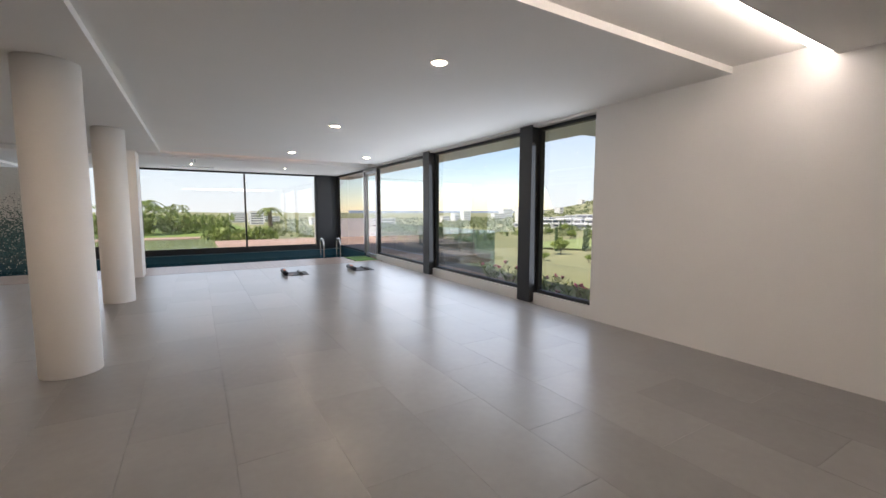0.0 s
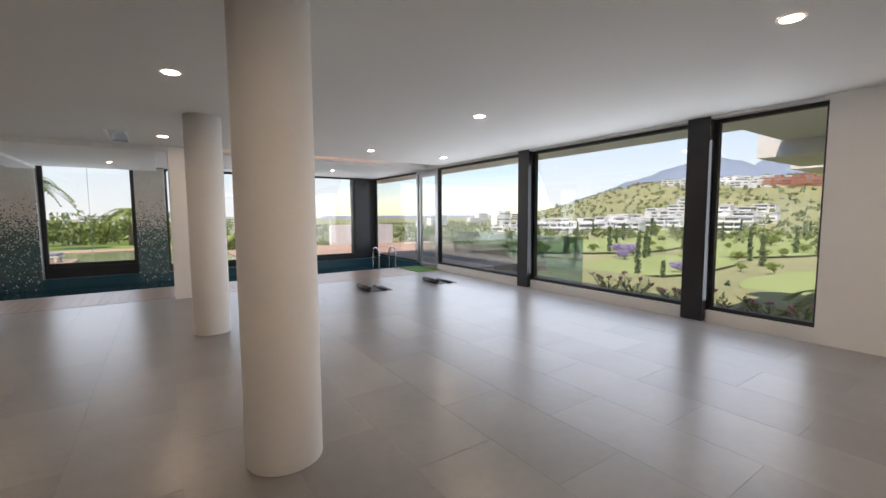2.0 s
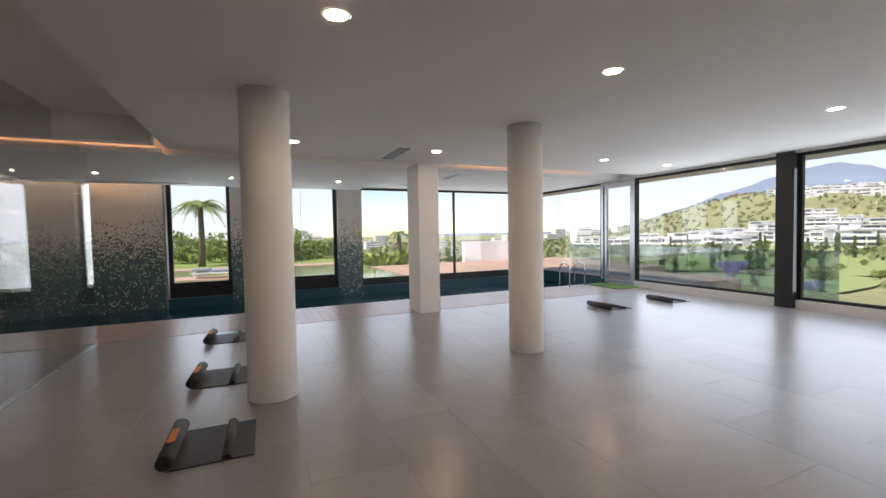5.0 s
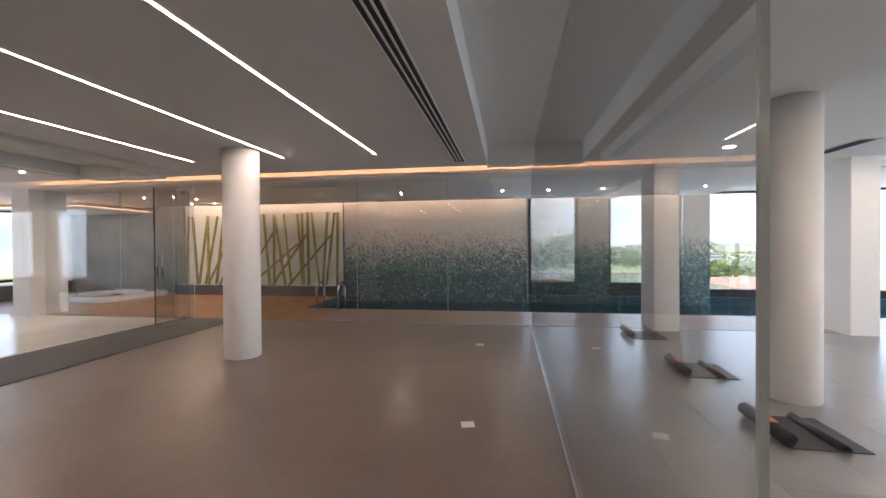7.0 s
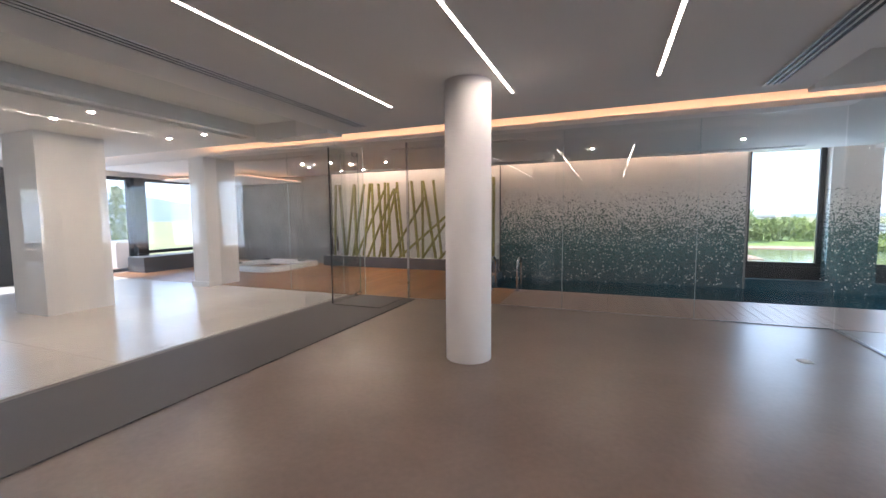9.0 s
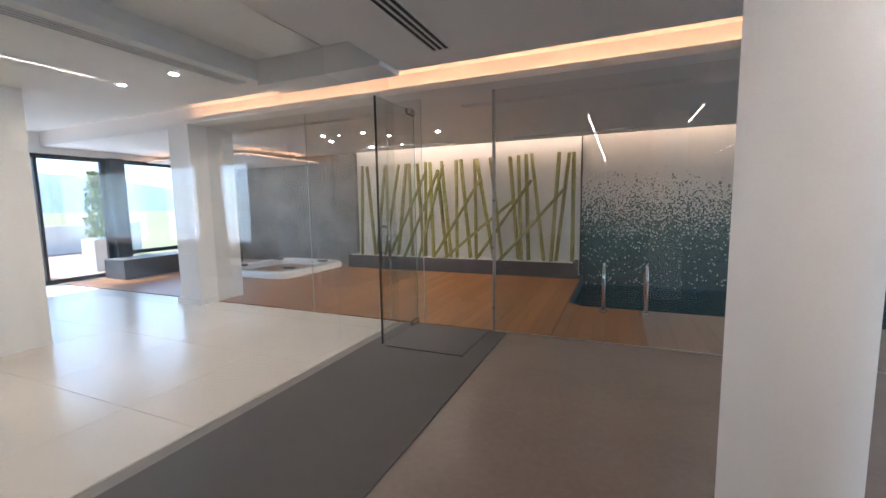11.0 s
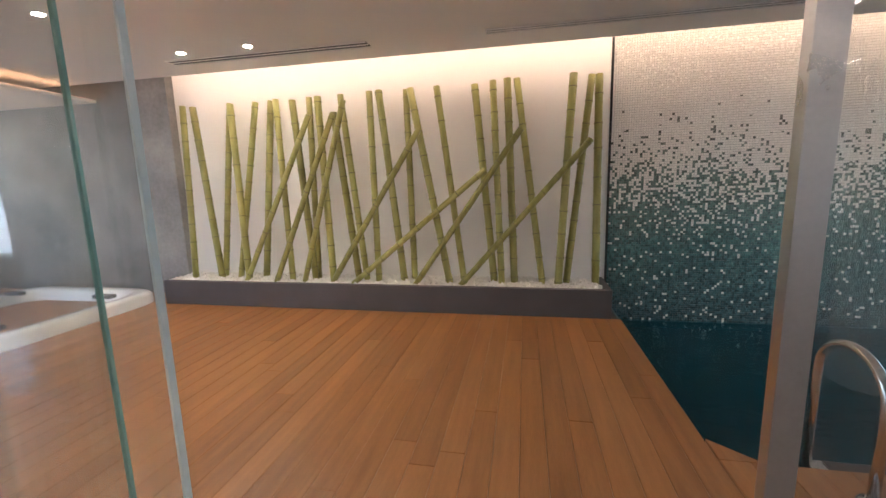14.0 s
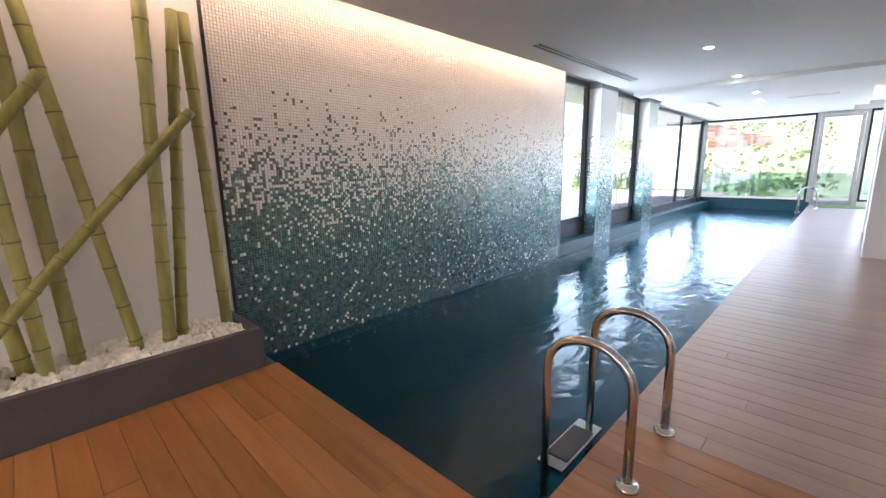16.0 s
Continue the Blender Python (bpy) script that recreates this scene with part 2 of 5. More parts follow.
def mosaic_mat(name):
    """Glass mosaic that fades from pearl white above to deep green-blue below, tile by tile."""
    m, n, l, b = node_mat(name)
    geo = n.new("ShaderNodeNewGeometry")
    sep = n.new("ShaderNodeSeparateXYZ")
    l.new(geo.outputs["Position"], sep.inputs[0])
    mr = n.new("ShaderNodeMapRange")
    mr.inputs[1].default_value, mr.inputs[2].default_value = 0.45, 2.45
    l.new(sep.outputs["Z"], mr.inputs[0])
    # a tile is pale where its own random number lies under the share of pale tiles at that height
    less = n.new("ShaderNodeMath")
    less.operation = "LESS_THAN"
    l.new(geo.outputs["Random Per Island"], less.inputs[0])
    share = n.new("ShaderNodeFloatCurve")
    c = share.mapping.curves[0]
    c.points[0].location, c.points[1].location = (0, 0.05), (1, 1.0)
    c.points.new(0.22, 0.14)
    c.points.new(0.46, 0.52)
    c.points.new(0.70, 0.93)
    share.mapping.update()
    l.new(mr.outputs[0], share.inputs["Value"])
    l.new(share.outputs[0], less.inputs[1])
    deep = n.new("ShaderNodeValToRGB")
    e = deep.color_ramp.elements
    e[0].position, e[0].color = 0.0, (0.105, 0.195, 0.22, 1)
    e[1].position, e[1].color = 1.0, (0.28, 0.26, 0.22, 1)
    e.new(0.35).color = (0.125, 0.255, 0.255, 1)
    e.new(0.68).color = (0.19, 0.275, 0.24, 1)
    zr = n.new("ShaderNodeMapRange")
    zr.inputs[1].default_value, zr.inputs[2].default_value = -0.1, 2.1
    l.new(sep.outputs["Z"], zr.inputs[0])
    l.new(zr.outputs[0], deep.inputs[0])
    wob = n.new("ShaderNodeMath")
    wob.operation = "MULTIPLY"
    wob.inputs[1].default_value = 37.7
    l.new(geo.outputs["Random Per Island"], wob.inputs[0])
    fr = n.new("ShaderNodeMath")
    fr.operation = "FRACT"
    l.new(wob.outputs[0], fr.inputs[0])
    val = n.new("ShaderNodeMapRange")
    val.inputs[3].default_value, val.inputs[4].default_value = 0.55, 1.45
    l.new(fr.outputs[0], val.inputs[0])
    hsv = n.new("ShaderNodeHueSaturation")
    l.new(deep.outputs[0], hsv.inputs["Color"])
    l.new(val.outputs[0], hsv.inputs["Value"])
    mix = n.new("ShaderNodeMix")
    mix.data_type = "RGBA"
    mix.inputs[7].default_value = (0.80, 0.77, 0.72, 1)
    l.new(less.outputs[0], mix.inputs[0])
    l.new(hsv.outputs[0], mix.inputs[6])
    l.new(mix.outputs[2], b.inputs["Base Color"])
    met = n.new("ShaderNodeMapRange")
    met.inputs[3].default_value, met.inputs[4].default_value = 0.42, 0.05
    l.new(less.outputs[0], met.inputs[0])
    l.new(met.outputs[0], b.inputs["Metallic"])
    b.inputs["Roughness"].default_value = 0.24
    b.inputs["Coat Weight"].default_value = 0.8
    b.inputs["Coat Roughness"].default_value = 0.05
    return m


MOSAIC = mosaic_mat("glass_mosaic")


def bamboo_mat(name):
    m, n, l, b = node_mat(name)
    geo = n.new("ShaderNodeNewGeometry")
    oi = n.new("ShaderNodeObjectInfo")
    ns = n.new("ShaderNodeTexNoise")
    ns.inputs["Scale"].default_value, ns.inputs["Detail"].default_value = 5.0, 5
    mp = n.new("ShaderNodeMapping")
    mp.inputs["Scale"].default_value = (3, 3, 0.7)
    l.new(geo.outputs["Position"], mp.inputs[0])
    l.new(mp.outputs[0], ns.inputs["Vector"])
    ad = n.new("ShaderNodeMath")
    ad.operation = "MULTIPLY_ADD"
    ad.inputs[1].default_value = 0.35
    l.new(oi.outputs["Random"], ad.inputs[0])
    sb = n.new("ShaderNodeMath")
    sb.operation = "SUBTRACT"
    sb.inputs[1].default_value = 0.17
    l.new(ns.outputs["Fac"], sb.inputs[0])
    l.new(sb.outputs[0], ad.inputs[2])
    ramp = n.new("ShaderNodeValToRGB")
    e = ramp.color_ramp.elements
    e[0].position, e[0].color = 0.25, (0.17, 0.155, 0.03, 1)
    e[1].position, e[1].color = 0.75, (0.36, 0.34, 0.10, 1)
    l.new(ad.outputs[0], ramp.inputs[0])
    l.new(ramp.outputs[0], b.inputs["Base Color"])
    b.inputs["Roughness"].default_value = 0.36
    return m


BAMBOO = bamboo_mat("bamboo_cane")
NODE_RING = surface("bamboo_ring", (0.10, 0.085, 0.03), (0.20, 0.18, 0.07), 0.5, scale=20, fine=90)

# ---------------------------------------------------------------- mesh helpers


def box(bm, x0, y0, z0, x1, y1, z1, bevel=0.0):
    vs = [bm.verts.new(p) for p in ((x0, y0, z0), (x1, y0, z0), (x1, y1, z0), (x0, y1, z0), (x0, y0, z1), (x1, y0, z1), (x1, y1, z1), (x0, y1, z1))]
    fs = [bm.faces.new([vs[i] for i in q]) for q in ((3, 2, 1, 0), (4, 5, 6, 7), (0, 1, 5, 4), (1, 2, 6, 5), (2, 3, 7, 6), (3, 0, 4, 7))]
    if bevel:
        edges = list({e for f in fs for e in f.edges})
        bmesh.ops.bevel(bm, geom=edges, offset=bevel, segments=2, affect="EDGES", profile=0.6)
    return bm


def smooth(a, b, v):
    t = min(max((v - a) / (b - a), 0.0), 1.0)
    return t * t * (3 - 2 * t)


def boxes(*rows, bevel=0.0):
    bm = bmesh.new()
    for r in rows:
        box(bm, *r, bevel=bevel)
    return bm


def tube(bm, points, radius, sides=12, cap=True):
    """A round bar along points; radius a number or one per point."""
    pts = [Vector(p) for p in points]
    radii = radius if hasattr(radius, "__len__") else [radius] * len(pts)
    rings, side = [], None
    for i, p in enumerate(pts):
        d = (pts[min(i + 1, len(pts) - 1)] - pts[max(i - 1, 0)]).normalized()
        if side is None:
            side = d.orthogonal().normalized()
        side = (side - d * side.dot(d)).normalized()
        other = d.cross(side)
        rings.append([bm.verts.new(p + radii[i] * (math.cos(a) * side + math.sin(a) * other)) for a in (2 * math.pi * k / sides for k in range(sides))])
    for a, b in zip(rings, rings[1:]):
        for k in range(sides):
            f = bm.faces.new((a[k], a[(k + 1) % sides], b[(k + 1) % sides], b[k]))
            f.smooth = True
    if cap:
        bm.faces.new(rings[0][::-1])
        bm.faces.new(rings[-1])
    return bm


def lathe(bm, x, y, profile, sides=40):
    """Profile rows (radius, z) turned round a vertical axis."""
    rings = [[bm.verts.new((x + r * math.cos(a), y + r * math.sin(a), z)) for a in (2 * math.pi * k / sides for k in range(sides))] for r, z in profile]
    for a, b in zip(rings, rings[1:]):
        for k in range(sides):
            bm.faces.new((a[k], a[(k + 1) % sides], b[(k + 1) % sides], b[k])).smooth = True
    bm.faces.new(rings[0][::-1])
    bm.faces.new(rings[-1])
    return bm


def mesh_of(name, bm, mat):
    me = bpy.data.meshes.new(name)
    bmesh.ops.recalc_face_normals(bm, faces=bm.faces)
    bm.to_mesh(me)
    bm.free()
    me.materials.append(mat)
    return me


def part(name, bm, mat, parent, label=""):
    ob = new(name, bm if isinstance(bm, bpy.types.Mesh) else mesh_of(name, bm, mat))
    ob.parent = parent
    if parent is not None:
        ob.matrix_parent_inverse = Matrix.Translation(-parent.matrix_basis.translation) if parent.type == "EMPTY" else Matrix()
    return tagged(ob, label)


def thing(name, at, label, category, group="", kind=""):
    ob = new(name)
    ob.empty_display_size = 0.2
    ob.matrix_basis = Matrix.Translation(at)
    return tagged(ob, label, category, group, kind)


def solid(name, bm, mat, label, category, group="", kind=""):
    return tagged(new(name, mesh_of(name, bm, mat)), label, category, group, kind)


def struct(name, bm, mat, label, category="wall"):
    return solid(name, bm, mat, label, category, kind="structure")


# ---------------------------------------------------------------- large structure
DECK_Y, POOL_Y, WALL_Y, GLASS_Y = 7.89, 9.45, 12.22, 12.50
POOL_X = -6.53
Z_MID, Z_RIGHT, Z_GYM, Z_POOL, Z_TOP = 2.85, 2.92, 2.775, 2.75, 3.06

struct("floor_big_room", boxes((-1.2, -7.0, -0.2, 10.0, DECK_Y - 0.01, -0.004)), GROUT, "grey grout bed under large porcelain floor tiles", "floor")
struct("floor_gym", boxes((-8.3, -7.0, -0.2, -1.2, DECK_Y - 0.02, 0.0)), VINYL, "smooth brown-grey vinyl gym floor with soft sheen", "floor")
struct("floor_white_room", boxes((-16.5, -7.0, -0.2, -8.3, DECK_Y - 0.02, -0.010)), GROUT, "pale joints under cream porcelain floor tiles", "floor")
struct("floor_deck_base", boxes((-16.5, DECK_Y - 0.02, -0.3, POOL_X - 0.02, WALL_Y + 0.5, -0.03), (POOL_X - 0.02, DECK_Y - 0.02, -0.3, 10.2, POOL_Y - 0.03, -0.03)), RUBBER, "dark bed under the wooden deck boards", "floor")

# right-hand wall and window wall
struct("wall_east", boxes((10.0, -7.0, -0.2, 10.35, 0.0, 3.4)), WHITE, "smooth white plastered wall ending at the window", "wall")
struct("wall_east_curb", boxes((10.10, 0.0, -0.2, 10.34, 8.36, 0.155)), WHITE, "low white plastered curb below the picture windows", "curb")
struct("wall_east_lintel", boxes((10.02, 0.0, 2.885, 10.34, 12.9, 3.4)), WHITE, "white wall strip above the picture windows", "wall")
struct("wall_south", boxes((-16.6, -7.3, -0.2, 10.35, -7.0, 3.4)), WHITE, "plain white wall closing the big room", "wall")
struct("wall_pool", boxes((POOL_X - 0.06, WALL_Y + 0.012, -1.5, -1.06, WALL_Y + 0.5, 3.4)), CONCRETE, "wall behind the glass mosaic of the pool", "wall")
struct("wall_bamboo", boxes((-12.02, WALL_Y, -0.1, POOL_X - 0.06, WALL_Y + 0.3, 3.4)), WHITE, "white plastered wall behind bamboo canes", "wall")
struct("wall_concrete", boxes((-16.5, WALL_Y - 0.12, -0.1, -12.02, WALL_Y + 0.3, 3.4)), CONCRETE, "mottled grey concrete wall beside the hot tub", "wall")
struct("wall_pool_lintel", boxes((-1.06, GLASS_Y - 0.02, 2.97, 10.2, WALL_Y + 0.5, 3.4)), WHITE, "white strip above the pool windows", "wall")
struct("wall_pool_curb", boxes((-1.06, WALL_Y + 0.012, -1.5, 10.2, WALL_Y + 0.5, 0.02)), DARKBLUE, "dark tiled ledge along the pool below the windows", "curb")

# ceilings
def ceiling(name, *rows, label="smooth pale painted ceiling"):
    return struct(name, boxes(*rows), CEIL, label, "ceiling")


ceiling("ceiling_slab", (-16.6, -7.3, 3.30, 10.4, 13.0, 3.5))
ceiling("ceiling_east", (4.61, -1.66, Z_RIGHT, 10.02, 8.05, 3.29))
ceiling("ceiling_east_recess", (4.61, -2.40, 2.985, 10.0, -1.66, 3.29), label="shallow pale ceiling recess")
ceiling("ceiling_south", (4.61, -7.0, 2.86, 10.0, -2.47, 3.29))
ceiling("ceiling_middle", (-0.24, -7.0, Z_MID, 4.61, DECK_Y - 0.1, 3.29))
ceiling("ceiling_coffer", (-1.95, -7.0, Z_TOP, -0.24, DECK_Y - 0.1, 3.29), label="raised pale ceiling coffer above the glass partition")
ceiling("ceiling_coffer_rim", (-1.95, 6.78, 2.735, -0.24, 6.95, 3.06), label="lowered rim in front of the light cove")
ceiling("ceiling_gym", (-7.85, -7.0, Z_GYM, -1.95, 6.95, 3.02), label="flat pale gym ceiling with recessed light lines")
ceiling("ceiling_gym_upper", (-16.5, 6.95, 3.02, -0.24, 7.78, 3.29), (-7.85, -7.0, 3.02, -1.95, 6.95, 3.29), label="raised ceiling above the light cove")
ceiling("ceiling_white_coffer", (-9.3, -7.0, 2.98, -7.85, 6.60, 3.29))
ceiling("ceiling_white_room", (-16.5, -7.0, 2.78, -9.3, 6.95, 3.29), (-9.3, 6.60, 2.735, -7.85, 6.95, 3.29))
ceiling("ceiling_pool", (-16.5, 7.78, Z_POOL, 3.55, 11.80, 3.29), label="pale ceiling over the indoor pool")
ceiling("ceiling_pool_east", (3.55, 8.75, 2.88, 10.02, 12.48, 3.29), label="pale ceiling over the east end of the pool")
ceiling("ceiling_beam", (0.80, 7.79, 2.685, 1.23, 11.80, Z_POOL), label="shallow pale beam across the pool ceiling")
ceiling("ceiling_pool_rim", (-1.06, 11.80, 2.98, 3.55, 12.5, 3.29))
ceiling("ceiling_cove_east", (4.61, 8.05, 3.10, 10.02, 8.75, 3.29))

# ---------------------------------------------------------------- windows


def no_shadow(ob):
    ob.visible_shadow = False
    return ob


def window(name, plane, at, a0, a1, z0, z1, mullions=(), fw=0.055, depth=0.08, label="large fixed window in a slim black frame", glass=None):
    """A framed pane in the plane x = at or y = at, from a0 to a1 and z0 to z1."""
    mid = (a0 + a1) / 2
    root = thing(name, (at, mid, z0) if plane == "x" else (mid, at, z0), label, "window", kind="structure")

    def slab(p0, q0, p1, q1, d0, d1):
        return boxes((at + d0, p0, q0, at + d1, p1, q1)) if plane == "x" else boxes((p0, at + d0, q0, p1, at + d1, q1))

    h = depth / 2
    part("window_frame", slab(a0, z1 - fw, a1, z1, -h, h), BLACK, root)
    part("window_frame", slab(a0, z0, a1, z0 + fw, -h, h), BLACK, root)
    part("window_frame", slab(a0, z0 + fw, a0 + fw, z1 - fw, -h, h), BLACK, root)
    part("window_frame", slab(a1 - fw, z0 + fw, a1, z1 - fw, -h, h), BLACK, root)
    edges = [a0 + fw] + [v for m in mullions for v in (m - 0.028, m + 0.028)] + [a1 - fw]
    for m in mullions:
        part("mullion", slab(m - 0.028, z0 + fw, m + 0.028, z1 - fw, -h, h), BLACK, root)
    for i in range(0, len(edges), 2):
        no_shadow(part("pane", slab(edges[i], z0 + fw, edges[i + 1], z1 - fw, -0.006, 0.006), glass or CLEAR, root))
    return root


window("window_1", "x", 10.20, 0.0, 1.25, 0.155, 2.885)
window("window_2", "x", 10.20, 1.55, 4.72, 0.155, 2.885)
window("window_3", "x", 10.20, 5.02, 8.36, 0.155, 2.885)
window("window_4", "x", 10.20, 9.54, 12.62, 0.10, 2.885)
window("window_5", "y", GLASS_Y, -1.06, 0.33, 0.30, 2.97, fw=0.09)
window("window_6", "y", GLASS_Y, 1.14, 3.03, 0.30, 2.97, fw=0.09)
window("window_7", "y", GLASS_Y, 3.71, 9.30, 0.17, 2.88, mullions=(6.78,))
struct("window_7_sill", boxes((3.71, GLASS_Y - 0.04, 0.022, 9.30, WALL_Y + 0.5, 0.168)), BLACK, "dark sill below the long pool window", "sill")
struct("window_7_head", boxes((3.71, GLASS_Y - 0.03, 2.883, 9.80, GLASS_Y + 0.2, 2.968)), WHITE, "white strip over the long pool window", "wall")


w6 = bpy.data.objects["window_6"]
part("pane_seam", boxes((2.06, GLASS_Y - 0.008, 0.39, 2.068, GLASS_Y + 0.008, 2.88)), SEAM, w6)


def post(name, x0, y0, x1, y1, z1, label="square black steel window post"):
    return solid(name, boxes((x0, y0, 0.0, x1, y1, z1), bevel=0.006), BLACK, label, "post", "window posts", "structure")


post("window_post", 10.0, 1.25, 10.27, 1.55, 2.92)
post("window_post", 10.0, 4.72, 10.27, 5.02, 2.92)
post("window_post", 9.85, 12.60, 10.26, 12.87, 2.95, "dark filler post outside the corner post")
post("window_post", 9.30, 12.44, 9.85, 12.86, 2.95, "broad dark corner post beside the pool")

for x0, x1 in ((-1.058, 0.328), (1.142, 3.028)):
    struct("window_sill_wall", boxes((x0, GLASS_Y - 0.05, 0.022, x1, WALL_Y + 0.5, 0.298)), BLACK, "dark wall strip below the pool window", "sill")

# glazed terrace door
door = thing("door_1", (10.2, 8.95, 0), "slim grey-framed glass terrace door, closed", "door", kind="structure")
part("door_frame", boxes((10.13, 8.36, 0.0, 10.27, 8.44, 2.885), (10.13, 9.46, 0.0, 10.27, 9.54, 2.885), (10.13, 8.44, 2.81, 10.27, 9.46, 2.885)), ALU, door)
leaf = part("door_leaf", boxes((10.16, 8.45, 0.02, 10.24, 8.54, 2.80), (10.16, 9.36, 0.02, 10.24, 9.45, 2.80), (10.16, 8.54, 2.71, 10.24, 9.36, 2.80), (10.16, 8.54, 0.02, 10.24, 9.36, 0.11)), ALU, door)
no_shadow(part("pane", boxes((10.194, 8.54, 0.11, 10.206, 9.36, 2.71)), CLEAR, door))
part("door_handle", tube(bmesh.new(), [(10.16, 8.49, 1.05), (10.10, 8.49, 1.05), (10.10, 8.62, 1.05)], 0.011, 8), STEEL, leaf)

# mosaic piers between the pool windows
for x0, x1 in ((0.33, 1.14), (3.03, 3.71)):
    struct("pier", boxes((x0 + 0.012, WALL_Y + 0.012, 0.0, x1 - 0.012, GLASS_Y + 0.05, 3.3)), CONCRETE, "pool pier faced with glass mosaic", "pier")

# west glazing beyond the white room
struct("wall_west", boxes((-16.6, -7.0, -0.2, -16.3, 3.6, 3.4), (-16.6, 10.9, -0.2, -16.3, 12.5, 3.4), (-16.6, 3.6, 2.62, -16.3, 10.9, 3.4)), WHITE, "white wall around the west terrace doors", "wall")
window("window_8", "x", -16.42, 3.6, 6.0, 0.0, 2.62, mullions=(4.8,), fw=0.09)
window("window_9", "x", -16.42, 6.45, 8.9, 0.0, 2.62, mullions=(7.7,), fw=0.09)
window("window_10", "x", -16.42, 9.2, 10.9, 0.45, 2.62, fw=0.09)
post("window_post", -16.55, 6.0, -16.2, 6.45, 2.62, "broad dark post between the west windows")
post("window_post", -16.55, 8.9, -16.2, 9.2, 2.62, "broad dark post between the west windows")
solid("bench_block", boxes((-16.2, 8.6, -0.03, -15.5, 11.6, 0.42), bevel=0.01), DARKPL, "low dark built-in bench below the west window", "bench")

# ---------------------------------------------------------------- columns


def round_column(x, y, z1, r):
    bm = lathe(bmesh.new(), x, y, [(r - 0.002, 0.0), (r, 0.004), (r, z1)], 56)
    return solid("round_column", bm, WHITE, "round white plastered column on the floor", "column", "round columns", "structure")


for x, y, z, r in ((4.18, 1.215, Z_MID, 0.236), (4.09, 4.796, Z_MID, 0.22), (1.055, 4.64, Z_MID, 0.222), (-5.199, 5.324, Z_GYM, 0.232)):
    round_column(x, y, z, r)


def square_column(x0, y0, x1, y1, z1, label="square white plastered column by the pool deck"):
    return solid("square_column", boxes((x0, y0, -0.02, x1, y1, z1), bevel=0.008), WHITE, label, "column", "square columns", "structure")


square_column(0.815, 7.70, 1.22, 8.38, Z_MID)
square_column(3.74, 7.69, 4.15, 8.32, Z_MID)
square_column(-12.60, 4.80, -11.71, 5.72, 2.78, "broad square white column in the white room")
square_column(-12.25, 7.60, -11.80, 8.38, 2.78, "square white column with a plinth at the glass wall")
solid("column_plinth", boxes((-12.29, 7.56, -0.01, -11.76, 7.87, 0.10), bevel=0.006), WHITE, "low white plinth round a column", "plinth", kind="structure")

# ---------------------------------------------------------------- glass partitions
part_1 = thing("glass_partition", (-1.22, 4.4, 0), "frameless clear glass partition between gym and big room", "partition")
for y0, y1 in ((0.98, 3.25), (3.26, 5.55), (5.56, DECK_Y - 0.012)):
    no_shadow(part("pane", boxes((-1.226, y0, 0.002, -1.214, y1, Z_TOP)), TOUGH, part_1))
part("glass_edge", boxes((-1.228, 0.970, 0.002, -1.212, 0.979, Z_TOP)), SEAM, part_1, "pale polished glass edge")
part("floor_channel", boxes((-1.245, 0.98, 0.0, -1.229, DECK_Y - 0.02, 0.010), (-1.211, 0.98, 0.0, -1.195, DECK_Y - 0.02, 0.010)), ALU, part_1)

part_2 = thing("glass_partition", (-4.2, DECK_Y, 0), "frameless glass wall between gym and pool deck", "partition")
xs = [-7.165, -4.53, -2.75, -1.232]
for a, b in zip(xs, xs[1:]):
    no_shadow(part("pane", boxes((a + 0.004, DECK_Y - 0.006, 0.003, b - 0.004, DECK_Y + 0.006, Z_POOL - 0.005)), TOUGH, part_2))
for a in xs[1:-1]:
    part("seam", boxes((a - 0.004, DECK_Y - 0.006, 0.003, a + 0.004, DECK_Y + 0.006, Z_POOL - 0.005)), SEAM, part_2)
part("jamb", boxes((-7.197, DECK_Y - 0.010, 0.0, -7.163, DECK_Y + 0.010, Z_POOL - 0.002)), ALU, part_2, "slim dark metal jamb")
part("floor_channel", boxes((-7.19, DECK_Y - 0.02, -0.002, -1.25, DECK_Y - 0.007, 0.012)), ALU, part_2)

part_3 = thing("glass_partition", (-10.0, DECK_Y, 0), "frameless glass wall between white room and deck", "partition")
xs = [-11.78, -9.84, -8.56, -8.085]
for a, b in zip(xs, xs[1:]):
    no_shadow(part("pane", boxes((a + 0.004, DECK_Y - 0.006, 0.003, b - 0.004, DECK_Y + 0.006, Z_POOL - 0.005)), TOUGH, part_3))
for a in xs[1:-1]:
    part("seam", boxes((a - 0.004, DECK_Y - 0.006, 0.003, a + 0.004, DECK_Y + 0.006, Z_POOL - 0.005)), SEAM, part_3)

part("glass_edge", boxes((-8.087, DECK_Y - 0.007, 0.003, -8.082, DECK_Y + 0.007, Z_POOL - 0.005)), SEAM, part_3)

part_4 = thing("glass_partition", (-8.45, 3.0, 0), "frameless glass partition along the white room", "partition")
ys = [-3.0, -0.9, 1.2, 3.4, 5.6, DECK_Y - 0.012]
for a, b in zip(ys, ys[1:]):
    no_shadow(part("pane", boxes((-8.456, a + 0.004, 0.003, -8.444, b - 0.004, 2.98)), TOUGH, part_4))

